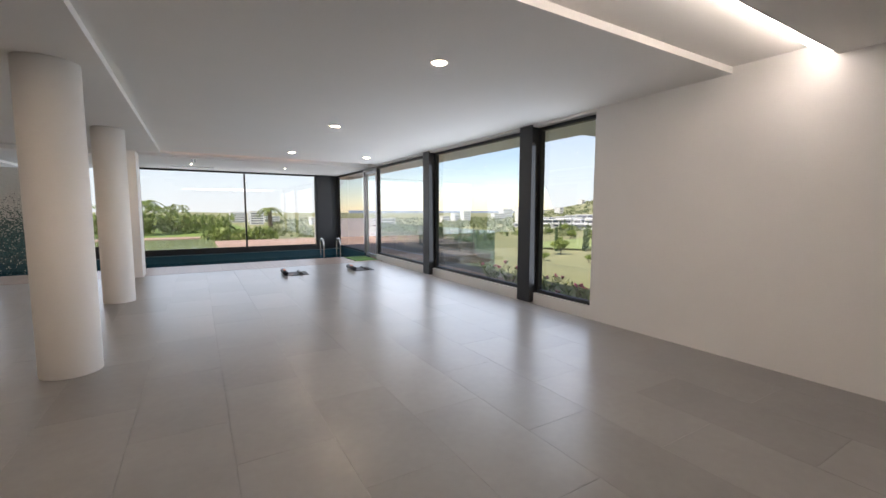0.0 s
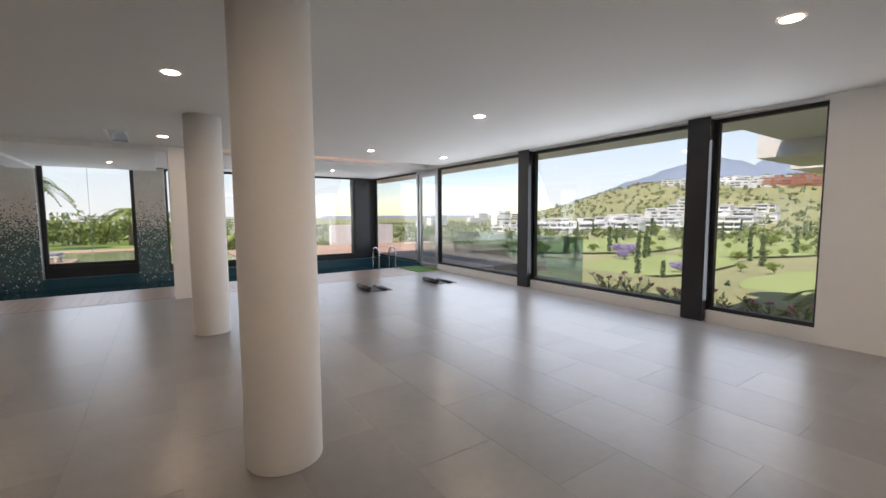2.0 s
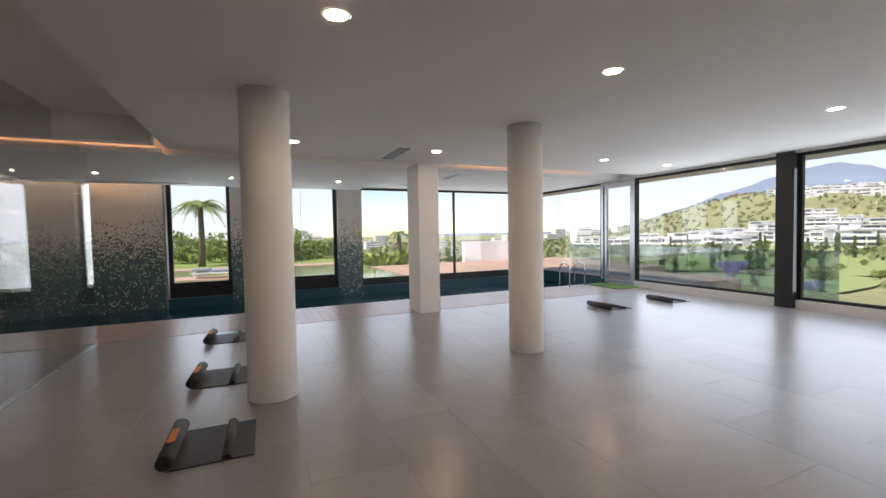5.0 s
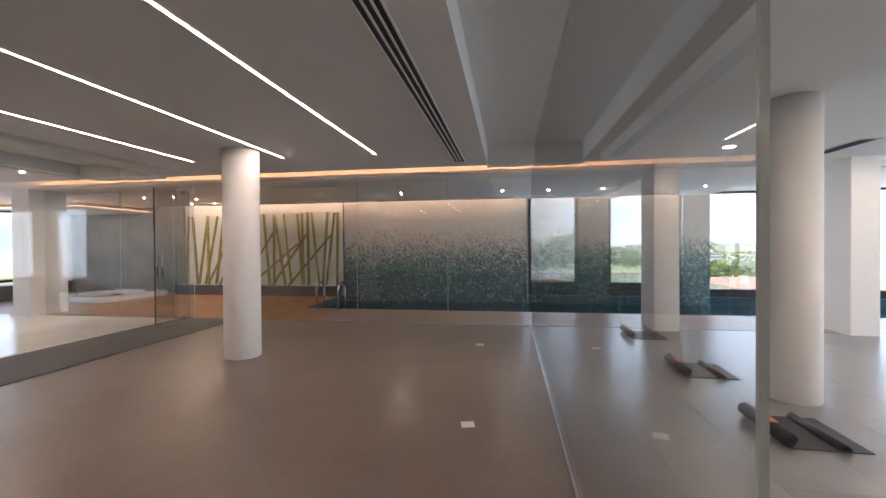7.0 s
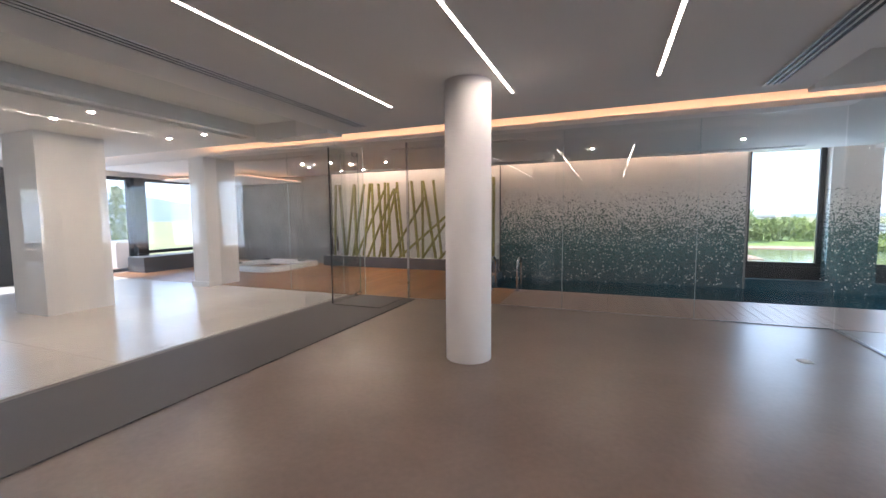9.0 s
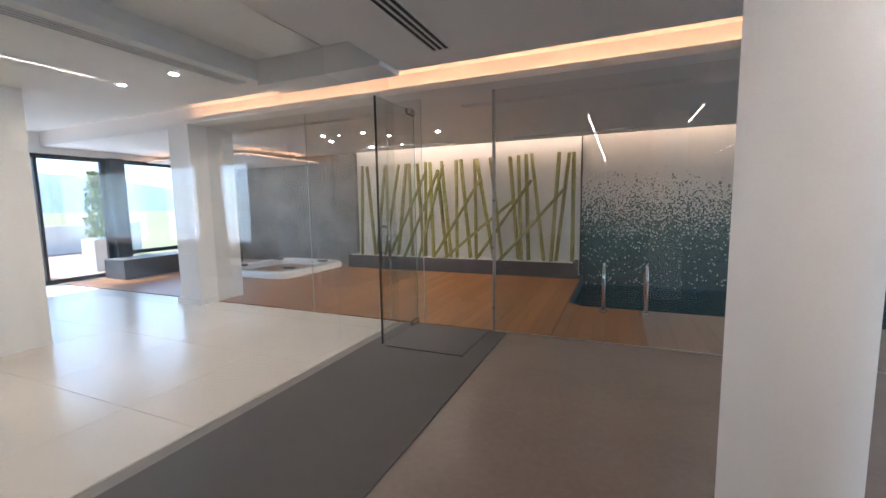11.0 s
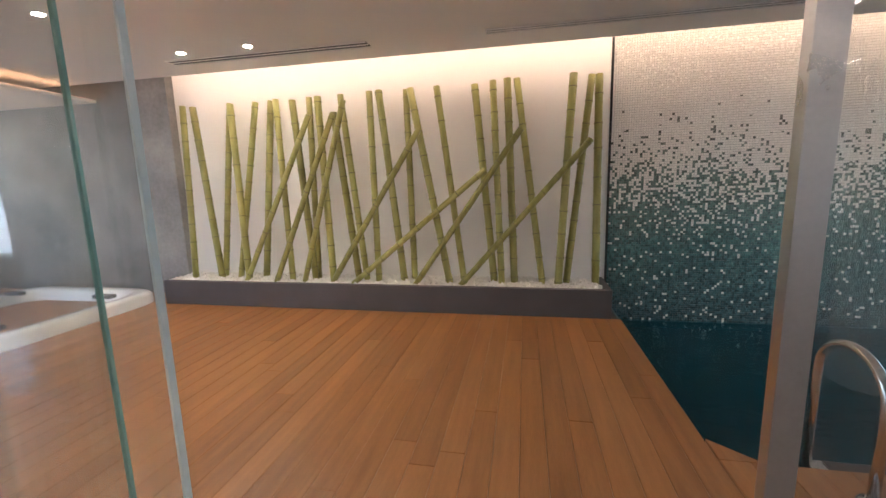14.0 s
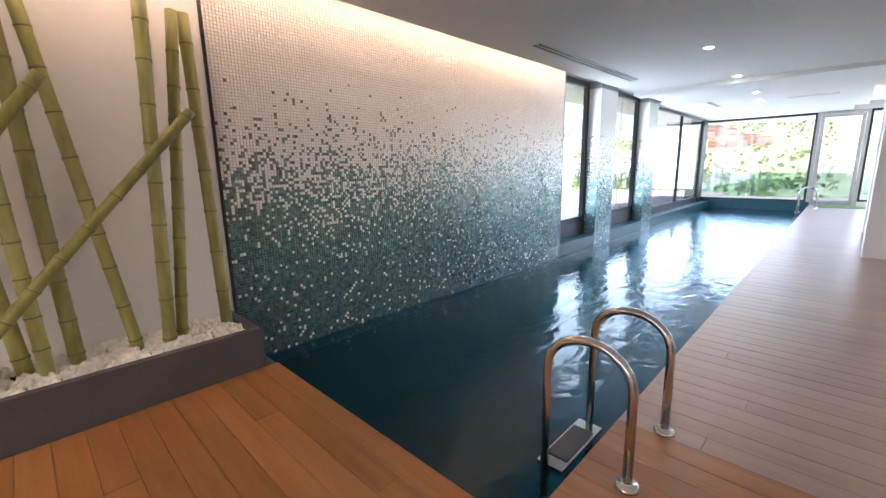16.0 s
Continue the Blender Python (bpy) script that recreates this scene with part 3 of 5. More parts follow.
glass_door = thing("glass_door", (-8.17, DECK_Y, 0), "frameless glass door standing open at a right angle", "door")
gd_pane = no_shadow(part("pane", boxes((-8.176, 7.02, 0.012, -8.164, DECK_Y - 0.03, 2.60)), TOUGH, glass_door))
part("edge_profile", boxes((-8.179, 7.004, 0.010, -8.161, 7.018, 2.60)), BLACK, glass_door, "dark metal edge profile")
part("hinge_clamp", boxes((-8.192, DECK_Y - 0.20, 0.006, -8.148, DECK_Y - 0.03, 0.075), bevel=0.004), STEEL, glass_door, "steel floor hinge clamp")
part("hinge_clamp", boxes((-8.192, DECK_Y - 0.20, 2.55, -8.148, DECK_Y - 0.03, 2.62), bevel=0.004), STEEL, glass_door, "steel top hinge clamp")
for x in (-8.225, -8.115):
    h = part("handle", tube(bmesh.new(), [(x, 7.12, 0.90), (x, 7.12, 1.35)], 0.014, 12), STEEL, glass_door, "tall steel pull bar")
    for z in (0.98, 1.27):
        part("standoff", tube(bmesh.new(), [(x, 7.12, z), (-8.17, 7.12, z)], 0.009, 8), STEEL, h)
part("glass_edge", boxes((-8.174, DECK_Y - 0.03, 0.075, -8.166, DECK_Y - 0.024, 2.55)), GREENEDGE, glass_door, "green-tinted polished glass edge")
solid("door_mat", boxes((-8.33, -6.9, 0.0, -7.02, DECK_Y - 0.05, 0.012), bevel=0.003), RUBBER, "long dark rubber runner along the glass partition", "mat")
solid("rubber_mat", boxes((-8.10, 6.95, 0.012, -7.23, DECK_Y - 0.06, 0.020), bevel=0.003), DARKPL, "dark rubber threshold mat at the glass door", "mat")

# ---------------------------------------------------------------- pool
basin = thing("pool", (0, 11, -0.1), "indoor pool lined with dark blue mosaic", "pool", kind="structure")
part("pool_floor", boxes((POOL_X, POOL_Y, -1.5, 10.15, WALL_Y, -1.4)), DARKBLUE, basin)
part("pool_side", boxes((POOL_X - 0.02, POOL_Y - 0.05, -1.5, POOL_X, WALL_Y, -0.032)), DARKBLUE, basin)
part("pool_side", boxes((POOL_X, POOL_Y - 0.03, -1.5, 10.15, POOL_Y, -0.032)), DARKBLUE, basin)
part("pool_side", boxes((POOL_X, WALL_Y - 0.03, -1.5, 10.12, WALL_Y + 0.008, -0.205)), DARKBLUE, basin)
part("pool_side", boxes((10.12, POOL_Y, -1.5, 10.30, WALL_Y + 0.4, 0.10)), DARKBLUE, basin)
bm = bmesh.new()
box(bm, POOL_X, POOL_Y, -0.42, 10.12, WALL_Y + 0.006, -0.20)
water = no_shadow(solid("water", bm, WATER, "clear rippled water of the indoor pool", "water", kind="structure"))
bm = bmesh.new()
corner = [(POOL_X, POOL_Y), (POOL_X + 0.20, POOL_Y), (POOL_X, POOL_Y + 0.17)]
top = [bm.verts.new((x, y, 0.0)) for x, y in corner]
low = [bm.verts.new((x, y, -1.4)) for x, y in corner]
bm.faces.new(top), bm.faces.new(low[::-1])
for i in range(3):
    bm.faces.new((top[i], top[(i + 1) % 3], low[(i + 1) % 3], low[i]))
solid("deck_corner", bm, WOOD, "chamfered wooden deck corner at the pool", "deck", kind="structure")


def pool_ladder(x, y, label):
    """Two arched steel rails from the deck over the edge, with treads in the water."""
    root = thing("pool_ladder", (x, y, 0), label, "pool ladder", "pool ladders")
    for dx in (0.0, 0.53):
        pts = [(x + dx, y, 0.0), (x + dx, y, 0.45)]
        for k in range(1, 12):
            a = math.pi * k / 12
            pts.append((x + dx, y + 0.205 - 0.205 * math.cos(a), 0.45 + 0.18 * math.sin(a)))
        pts += [(x + dx, y + 0.41, 0.40), (x + dx, y + 0.41, -0.95)]
        rail = part("rail", tube(bmesh.new(), pts, 0.0215, 16), STEEL, root)
        bm = lathe(bmesh.new(), x + dx, y, [(0.055, 0.0), (0.055, 0.012), (0.044, 0.022), (0.026, 0.026), (0.026, 0.03)], 24)
        part("flange", bm, STEEL, rail)
    part("tread_pad", boxes((x + 0.10, y + 0.335, -0.115, x + 0.42, y + 0.455, -0.109), bevel=0.002), FOAM, root, "black grip pad")
    for z in (-0.13, -0.38, -0.63):
        part("tread", boxes((x + 0.02, y + 0.32, z - 0.015, x + 0.51, y + 0.47, z + 0.015), bevel=0.006), STEEL, root)
    return root


pool_ladder(-6.035, 9.225, "polished steel pool ladder rails on the wooden deck")
pool_ladder(8.68, 9.225, "polished steel pool ladder rails near the corner window")
solid("turf_mat", boxes((9.35, 8.15, -0.002, 10.05, 9.30, 0.018), bevel=0.004), MATGREEN, "small green artificial turf mat at the terrace door", "mat")

# ---------------------------------------------------------------- planter and bamboo
planter = thing("planter", (-9.3, 11.85, 0), "long low anthracite planter filled with white pebbles", "planter")
part("planter_front", boxes((-11.95, 11.62, -0.02, -6.63, 11.68, 0.295), bevel=0.004), DARKPL, planter)
part("planter_end", boxes((-6.69, 11.68, -0.02, -6.63, WALL_Y - 0.004, 0.295)), DARKPL, planter)
part("soil_bed", boxes((-12.0, 11.68, 0.0, -6.69, WALL_Y - 0.004, 0.245)), RUBBER, planter)
rng = random.Random(5)
verts, faces = [], []
ico = bmesh.new()
bmesh.ops.create_icosphere(ico, subdivisions=1, radius=1.0)
ico_v = [v.co.copy() for v in ico.verts]
ico_f = [[v.index for v in f.verts] for f in ico.faces]
ico.free()
for _ in range(3400):
    px, py = rng.uniform(-11.98, -6.70), rng.uniform(11.70, WALL_Y - 0.03)
    s = rng.uniform(0.014, 0.030)
    turn = Euler([rng.uniform(0, 3) for _ in range(3)]).to_matrix()
    base = len(verts)
    sc = Vector((s * rng.uniform(0.9, 1.4), s * rng.uniform(0.8, 1.1), s * 0.7))
    for v in ico_v:
        w = turn @ Vector((v.x * sc.x, v.y * sc.y, v.z * sc.z))
        verts.append((px + w.x, py + w.y, 0.25 + rng.uniform(0.0, 0.002) + 0.022 * rng.random() * 0 + w.z + 0.016))
    faces += [[base + i for i in f] for f in ico_f]
me = bpy.data.meshes.new("pebbles")
me.from_pydata(verts, [], faces)
me.materials.append(PEBBLE)
for p in me.polygons:
    p.use_smooth = True
tagged(new("pebbles", me), "loose white pebbles filling the planter", "pebbles", kind="stuff")


def bamboo(x0, y0, x1, y1, z1, r):
    """One cane from its foot in the pebbles to its top, with swollen rings."""
    foot, head = Vector((x0, y0, 0.25)), Vector((x1, y1, z1))
    root = thing("bamboo_cane", foot, "dry olive-green bamboo cane standing in white pebbles", "bamboo", "bamboo canes")
    length = (head - foot).length
    pts, radii, rings = [], [], []
    s = 0.0
    gap = rng.uniform(0.20, 0.30)
    nxt = rng.uniform(0.05, gap)
    pts.append(foot), radii.append(r)
    d = (head - foot) / length
    while nxt < length - 0.03:
        for off, k in ((-0.02, 1.0), (-0.006, 1.09), (0.0, 0.97), (0.006, 1.09), (0.02, 1.0)):
            pts.append(foot + d * (nxt + off))
            radii.append(r * k)
        rings.append(foot + d * nxt)
        nxt += gap * rng.uniform(0.9, 1.15)
    pts.append(head), radii.append(r)
    cane = part("cane", tube(bmesh.new(), pts, radii, 14), BAMBOO, root)
    for q in rings:
        part("node_ring", tube(bmesh.new(), [q - d * 0.005, q, q + d * 0.005], [r * 1.07, r * 1.12, r * 1.07], 14), NODE_RING, cane)
    return root


TOPS = (-11.71, -11.62, -11.13, -11.04, -10.73, -10.56, -10.42, -10.24, -10.05, -9.88, -9.62, -9.75, -9.24, -9.15, -8.84, -8.76, -8.47, -8.05, -7.84, -7.69, -7.59, -7.01, -6.82, -6.74)
FEET = (-11.73, -11.38, -11.38, -10.94, -11.11, -10.78, -10.33, -10.05, -10.04, -9.78, -9.37, -9.50, -9.20, -8.90, -8.79, -8.34, -8.18, -7.84, -7.75, -7.61, -7.30, -7.14, -7.05, -6.73)
for i, (tx, fx) in enumerate(zip(TOPS, FEET)):
    lane = 11.90 + 0.06 * (i % 3)
    bamboo(fx, lane, tx, lane + 0.10, (2.26 if i == 11 else 2.45) + 0.045 * smooth(-10.5, -7.0, tx) + rng.uniform(-0.02, 0.015), 0.037 + 0.004 * (i % 2))
for fx, tx, tz in ((-10.91, -9.93, 2.22), (-10.50, -9.64, 2.21), (-10.12, -9.50, 2.36), (-9.76, -8.64, 2.00), (-9.50, -7.92, 1.54), (-8.74, -7.54, 1.95), (-8.22, -6.84, 1.81)):
    bamboo(fx, 11.80, tx, 11.86, tz, 0.033)

# ---------------------------------------------------------------- hot tub
tub = thing("hot_tub", (-13.2, 10.7, 0), "white acrylic hot tub sunk into the wooden deck", "hot tub")
bm = bmesh.new()
outer = []
for k in range(48):
    a = 2 * math.pi * k / 48
    ex = 0.28
    cx, cy = math.copysign(abs(math.cos(a)) ** ex, math.cos(a)), math.copysign(abs(math.sin(a)) ** ex, math.sin(a))
    outer.append((cx, cy))
rings = []
for s, z in ((1.06, -0.02), (1.06, 0.10), (1.03, 0.14), (0.90, 0.14), (0.86, 0.11), (0.80, -0.20), (0.60, -0.30), (0.55, -0.60)):
    rings.append([bm.verts.new((-13.2 + cx * s, 10.75 + cy * s, z)) for cx, cy in outer])
for a, b in zip(rings, rings[1:]):
    for k in range(48):
        bm.faces.new((a[k], a[(k + 1) % 48], b[(k + 1) % 48], b[k])).smooth = True
bm.faces.new(rings[-1])
part("tub_shell", bm, TUBW, tub)
for x, y in ((-13.9, 10.2), (-12.5, 10.2), (-13.9, 11.3), (-12.5, 11.3)):
    part("headrest", boxes((x - 0.13, y - 0.05, 0.142, x + 0.13, y + 0.05, 0.19), bevel=0.018), DARKPL, tub, "dark padded headrest")

# ---------------------------------------------------------------- lamps and vents


def downlight(x, y, z, r=0.065):
    root = thing("downlight", (x, y, z), "round recessed ceiling spotlight with a white rim, switched on", "downlight", "ceiling spotlights")
    bm = bmesh.new()
    turns = [2 * math.pi * k / 28 for k in range(28)]
    outer, mid, inner = ([bm.verts.new((x + q * math.cos(a), y + q * math.sin(a), z - d)) for a in turns] for q, d in ((r * 1.36, 0.001), (r * 1.28, 0.006), (r * 1.01, 0.004)))
    for a, b in ((outer, mid), (mid, inner)):
        for k in range(28):
            bm.faces.new((a[k], a[(k + 1) % 28], b[(k + 1) % 28], b[k]))
    part("bezel", bm, WHITE, root)
    part("lens", lathe(bmesh.new(), x, y, [(r, z - 0.0035), (r, z - 0.001)], 28), SPOT if r > 0.05 else SPOT_SMALL, root)
    return root


# the three at y = -4.2 are unseen, added to brighten the east wall
SPOTS = [(7.30, 3.03, Z_RIGHT), (7.31, 6.64, Z_RIGHT), (7.30, -0.40, Z_RIGHT), (9.2, 6.7, Z_RIGHT),
         (3.72, 3.02, Z_MID), (1.44, 2.99, Z_MID), (3.67, 6.64, Z_MID), (1.47, 6.64, Z_MID), (3.68, -0.6, Z_MID), (1.47, -0.6, Z_MID), (7.27, -4.2, 2.86), (3.68, -4.2, Z_MID), (1.47, -4.2, Z_MID),
         (-8.80, 10.03, Z_POOL), (-4.2, 10.0, Z_POOL), (-1.75, 10.04, Z_POOL), (0.5, 10.1, Z_POOL), (2.7, 10.15, Z_POOL), (5.2, 10.4, 2.88), (7.8, 10.4, 2.88),
         (-9.76, 10.0, Z_POOL), (-9.99, 9.5, Z_POOL), (-10.82, 9.48, Z_POOL), (-11.09, 10.04, Z_POOL), (-10.84, 11.1, Z_POOL), (-10.1, 11.1, Z_POOL), (-15.0, 11.0, 2.585), (-9.82, 3.0, 2.78), (-10.63, 3.0, 2.78), (-9.82, 4.55, 2.78), (-10.63, 4.55, 2.78), (-10.63, 6.08, 2.78), (-9.82, 6.08, 2.78)]
for s in SPOTS:
    downlight(*s, 0.065 if s[0] > 1 and s[1] < 7 else 0.035)

for x in (-6.33, -4.86, -3.47):
    line = thing("light_line", (x, 2.0, Z_GYM), "long recessed linear ceiling light glowing warm white", "linear light", "gym light lines")
    part("diffuser", boxes((x - 0.013, -2.2, Z_GYM - 0.004, x + 0.013, 5.82, Z_GYM - 0.0005)), LED, line)
    part("trim", boxes((x - 0.018, -2.2, Z_GYM - 0.006, x - 0.013, 5.825, Z_GYM - 0.0005), (x + 0.013, -2.2, Z_GYM - 0.006, x + 0.018, 5.825, Z_GYM - 0.0005)), WHITE, line)


def slot_vent(x0, y0, x1, y1, z, slots=3, label="long black slot air vent in the ceiling"):
    root = thing("slot_vent", ((x0 + x1) / 2, (y0 + y1) / 2, z), label, "air vent", "ceiling slot vents")
    part("backing", boxes((x0, y0, z - 0.003, x1, y1, z - 0.0005)), BLACK, root)
    along_y = (y1 - y0) > (x1 - x0)
    w = (x1 - x0) if along_y else (y1 - y0)
    for k in range(slots + 1):
        c = -w / 2 + w * k / slots
        if along_y:
            m = (x0 + x1) / 2 + c
            part("slat", boxes((m - 0.007, y0, z - 0.012, m + 0.007, y1, z - 0.003)), CEIL, root)
        else:
            m = (y0 + y1) / 2 + c
            part("slat", boxes((x0, m - 0.007, z - 0.012, x1, m + 0.007, z - 0.003)), CEIL, root)
    return root


slot_vent(-2.44, -2.0, -2.28, 6.60, Z_GYM)
slot_vent(-7.33, -2.0, -7.17, 6.60, Z_GYM)
slot_vent(-9.57, -2.0, -9.43, 6.57, 2.78)
slot_vent(-3.4, 11.30, -0.44, 11.42, Z_POOL, 2)
slot_vent(-7.85, 11.28, -5.3, 11.38, Z_POOL, 2)
slot_vent(-11.2, 11.28, -8.98, 11.42, Z_POOL, 2)
slot_vent(-11.75, 8.40, -8.80, 8.50, Z_POOL, 2)
slot_vent(-7.77, 8.42, -5.2, 8.52, Z_POOL, 2)
slot_vent(4.6, 11.30, 5.8, 11.42, 2.88, 2)
slot_vent(5.2, 9.0, 5.32, 9.9, 2.88, 2)
grille = thing("air_grille", (3.08, 6.99, Z_MID), "oblong dark ceiling air grille with a white rim", "air vent")
part("backing", boxes((2.97, 6.47, Z_MID - 0.006, 3.19, 7.51, Z_MID - 0.0005)), BLACK, grille)
part("rim", boxes((2.94, 6.44, Z_MID - 0.012, 3.22, 6.47, Z_MID - 0.0005), (2.94, 7.51, Z_MID - 0.012, 3.22, 7.54, Z_MID - 0.0005), (2.94, 6.47, Z_MID - 0.012, 2.97, 7.51, Z_MID - 0.0005), (3.19, 6.47, Z_MID - 0.012, 3.22, 7.51, Z_MID - 0.0005)), WHITE, grille)
for k in range(6):
    part("slat", boxes((2.985 + 0.034 * k, 6.47, Z_MID - 0.010, 2.989 + 0.034 * k, 7.51, Z_MID - 0.006)), DARKPL, grille)

# coves: warm light strips lying hidden on ledges
def cove(x0, y0, z0, x1, y1, z1, label, mat=COVE):
    return solid("cove_light", boxes((x0, y0, z0, x1, y1, z1)), mat, label, "cove light", "hidden cove lights")


cove(-11.9, 7.66, 2.766, -0.32, 7.70, 2.776, "hidden warm light strip in the ceiling cove")
struct("cove_ledge", boxes((-11.9, 7.58, 2.745, -0.26, 7.775, 2.760), (-11.9, 7.58, 2.760, -0.26, 7.60, 2.815)), CEIL, "ledge of the ceiling cove", "trim")
cove(-11.9, 11.86, 2.985, -1.1, 11.89, 2.995, "hidden warm light strip washing the mosaic wall", WASH)
struct("cove_ledge_east", boxes((4.5, 8.46, 2.90, 8.8, 8.745, 2.915), (4.5, 8.46, 2.915, 8.8, 8.48, 2.955)), CEIL, "ledge of the east ceiling cove", "trim")
solid("mosaic_trim", boxes((POOL_X - 0.075, WALL_Y - 0.012, 0.0, POOL_X - 0.052, WALL_Y + 0.010, 2.98)), BLACK, "thin dark metal trim between bamboo wall and mosaic", "trim", kind="structure")
struct("wall_wash_slot", boxes((-12.0, 11.79, 3.05, -1.06, 12.215, 3.29)), CEIL, "ceiling slot above the mosaic wall", "trim")
cove(4.6, 8.55, 2.935, 8.7, 8.59, 2.945, "hidden warm light strip in the ceiling cove")
solid("light_slot", boxes((4.6, -2.468, 2.864, 9.90, -2.402, 2.90)), SLOT, "narrow glowing white light slot in the ceiling", "light slot")

# lowered panel over the hot tub with warm strips on its upper edges
struct("ceiling_tub_panel", boxes((-16.3, 9.75, 2.585, -13.1, 12.08, 2.62)), CEIL, "lowered ceiling panel over the hot tub", "ceiling")
cove(-16.2, 9.80, 2.622, -13.2, 9.83, 2.632, "hidden warm light strip above the tub panel")
cove(-13.18, 9.86, 2.622, -13.15, 12.0, 2.632, "hidden warm light strip above the tub panel")

# ---------------------------------------------------------------- mats and papers


def exercise_mat(x, y, turn, label, open_len=0.52):
    """A half-rolled exercise mat: a roll, a flat run and a raised fold."""
    root = thing("exercise_mat", (0, 0, 0), label, "exercise mat", "exercise mats")
    part("sheet", boxes((0.0, -0.30, 0.0, open_len, 0.30, 0.009), bevel=0.002), FOAM, root)
    bm = bmesh.new()
    pts = []
    for k in range(60):
        a = k * 0.31
        r = 0.058 - 0.0007 * k
        pts.append((math.cos(a) * r - 0.01, math.sin(a) * r + 0.060))
    prev = None
    for i, (px, pz) in enumerate(pts):
        ring = [bm.verts.new((px, -0.30, pz)), bm.verts.new((px, 0.30, pz))]
        if prev:
            bm.faces.new((prev[0], prev[1], ring[1], ring[0])).smooth = True
        prev = ring
    roll = part("roll", bm, FOAM, root)
    md = roll.modifiers.new("thick", "SOLIDIFY")
    md.thickness = 0.005
    part("print", boxes((-0.03, -0.12, 0.1185, 0.02, 0.10, 0.1215)), ORANGE, roll, "orange printed patch")
    bm = bmesh.new()
    prev = None
    for k in range(13):
        a = math.pi * k / 12
        ring = [bm.verts.new((open_len - 0.17 - 0.035 * math.cos(a), s, 0.008 + 0.040 * math.sin(a))) for s in (-0.30, 0.30)]
        if prev:
            bm.faces.new((prev[0], prev[1], ring[1], ring[0])).smooth = True
        prev = ring
    fold = part("fold", bm, FOAM, root)
    md = fold.modifiers.new("thick", "SOLIDIFY")
    md.thickness = 0.007
    root.matrix_basis = pose(x, y, 0.0, 0, 0, turn)
    return root


for x, y, a in ((0.38, 3.83, -1), (0.34, 5.44, -3), (0.29, 7.32, -3)):
    exercise_mat(x, y, a, "half-rolled black exercise mat with an orange print on the tiles")
exercise_mat(7.02, 6.48, -3, "half-rolled dark exercise mat lying near the window")
exercise_mat(8.66, 6.45, -3, "half-rolled dark exercise mat lying near the terrace door")

for x, y, a in ((-1.97, 3.61, 12), (-2.05, 6.35, 5)):
    bm = boxes((-0.055, -0.055, 0.0, 0.055, 0.055, 0.0025))
    ob = solid("paper_note", bm, PAPER, "small square white paper lying on the gym floor", "paper", "papers on the floor")
    ob.matrix_basis = pose(x, y, 0.001, 0, 0, a)

# ---------------------------------------------------------------- outside: land
def land_height(x, y):
    """Terrace round the house, a valley to the east, a hillside beyond."""
    az = math.degrees(math.atan2(x, y))
    d = math.hypot(x - 10, y) if x > 10 else abs(y)
    east = smooth(18, 46, az) * smooth(120, 95, az)
    drop = -0.35 - 12.5 * smooth(6, 48, math.hypot(max(x - 8, 0), max(y - 12, 0) * 0.6) if x > 8 else 0) * (0.35 + 0.65 * east)
    far = math.hypot(x, y)
    hill = (74 * smooth(300, 900, far) + 70 * smooth(850, 2200, far)) * smooth(40, 64, az) * smooth(150, 110, az)
    low = -14 * smooth(40, 260, far) * (1 - east) * (1 if y > 0 else 0.5)
    bumps = 3.0 * noise.noise((x * 0.008, y * 0.008, 0.3)) * smooth(80, 320, far) + 9 * noise.noise((x * 0.003, y * 0.003, 4.0)) * smooth(350, 900, far) * smooth(40, 60, az)
    return drop + hill + low + bumps


bm = bmesh.new()
radii = [0.0] + [4 * 1.098 ** k for k in range(74)]
angles = [radians(a) for a in range(0, 360, 3)]
grid = []
for r in radii[1:]:
    ring = []
    for a in angles:
        x, y = r * math.sin(a), r * math.cos(a) + 2
        z = land_height(x, y)
        if -17 < x < 10.6 and -8 < y < 13.2:
            z = -1.8
        ring.append(bm.verts.new((x, y, z)))
    grid.append(ring)
for a, b in zip(grid, grid[1:]):
    for k in range(len(angles)):
        f = bm.faces.new((a[k], b[k], b[(k + 1) % len(angles)], a[(k + 1) % len(angles)]))
        f.smooth = True
struct("ground", bm, GRASS, "green and straw-coloured valley ground reaching the hills", "ground")

# mountain ridge, with distance haze in its blue-grey colour
bm = bmesh.new()
prev = None
for k in range(0, 121):
    az = radians(18 + k)
    deg = 18 + k
    crest = 20 + 215 * math.exp(-((deg - 66) / 11.0) ** 2) + 120 * smooth(50, 84, deg) + 26 * noise.noise((deg * 0.22, 1.0, 0)) + 12 * noise.noise((deg * 0.8, 3.0, 0)) + 40 * smooth(44, 55, deg)
    if deg < 50:
        crest *= smooth(38, 54, deg)
    row = []
    for dist, part_h in ((2900, 0.0), (3200, 0.30), (3600, 0.66), (4000, 1.0), (4400, 0.5)):
        zz = crest * part_h * (1 + 0.12 * noise.noise((deg * 0.6, dist * 0.01, 2.0))) - (20 if part_h == 0 else 0)
        row.append(bm.verts.new((dist * math.sin(az), dist * math.cos(az), zz * 1.3)))
    if prev:
        for i in range(4):
            bm.faces.new((prev[i], row[i], row[i + 1], prev[i + 1])).smooth = True
    prev = row
prev = None
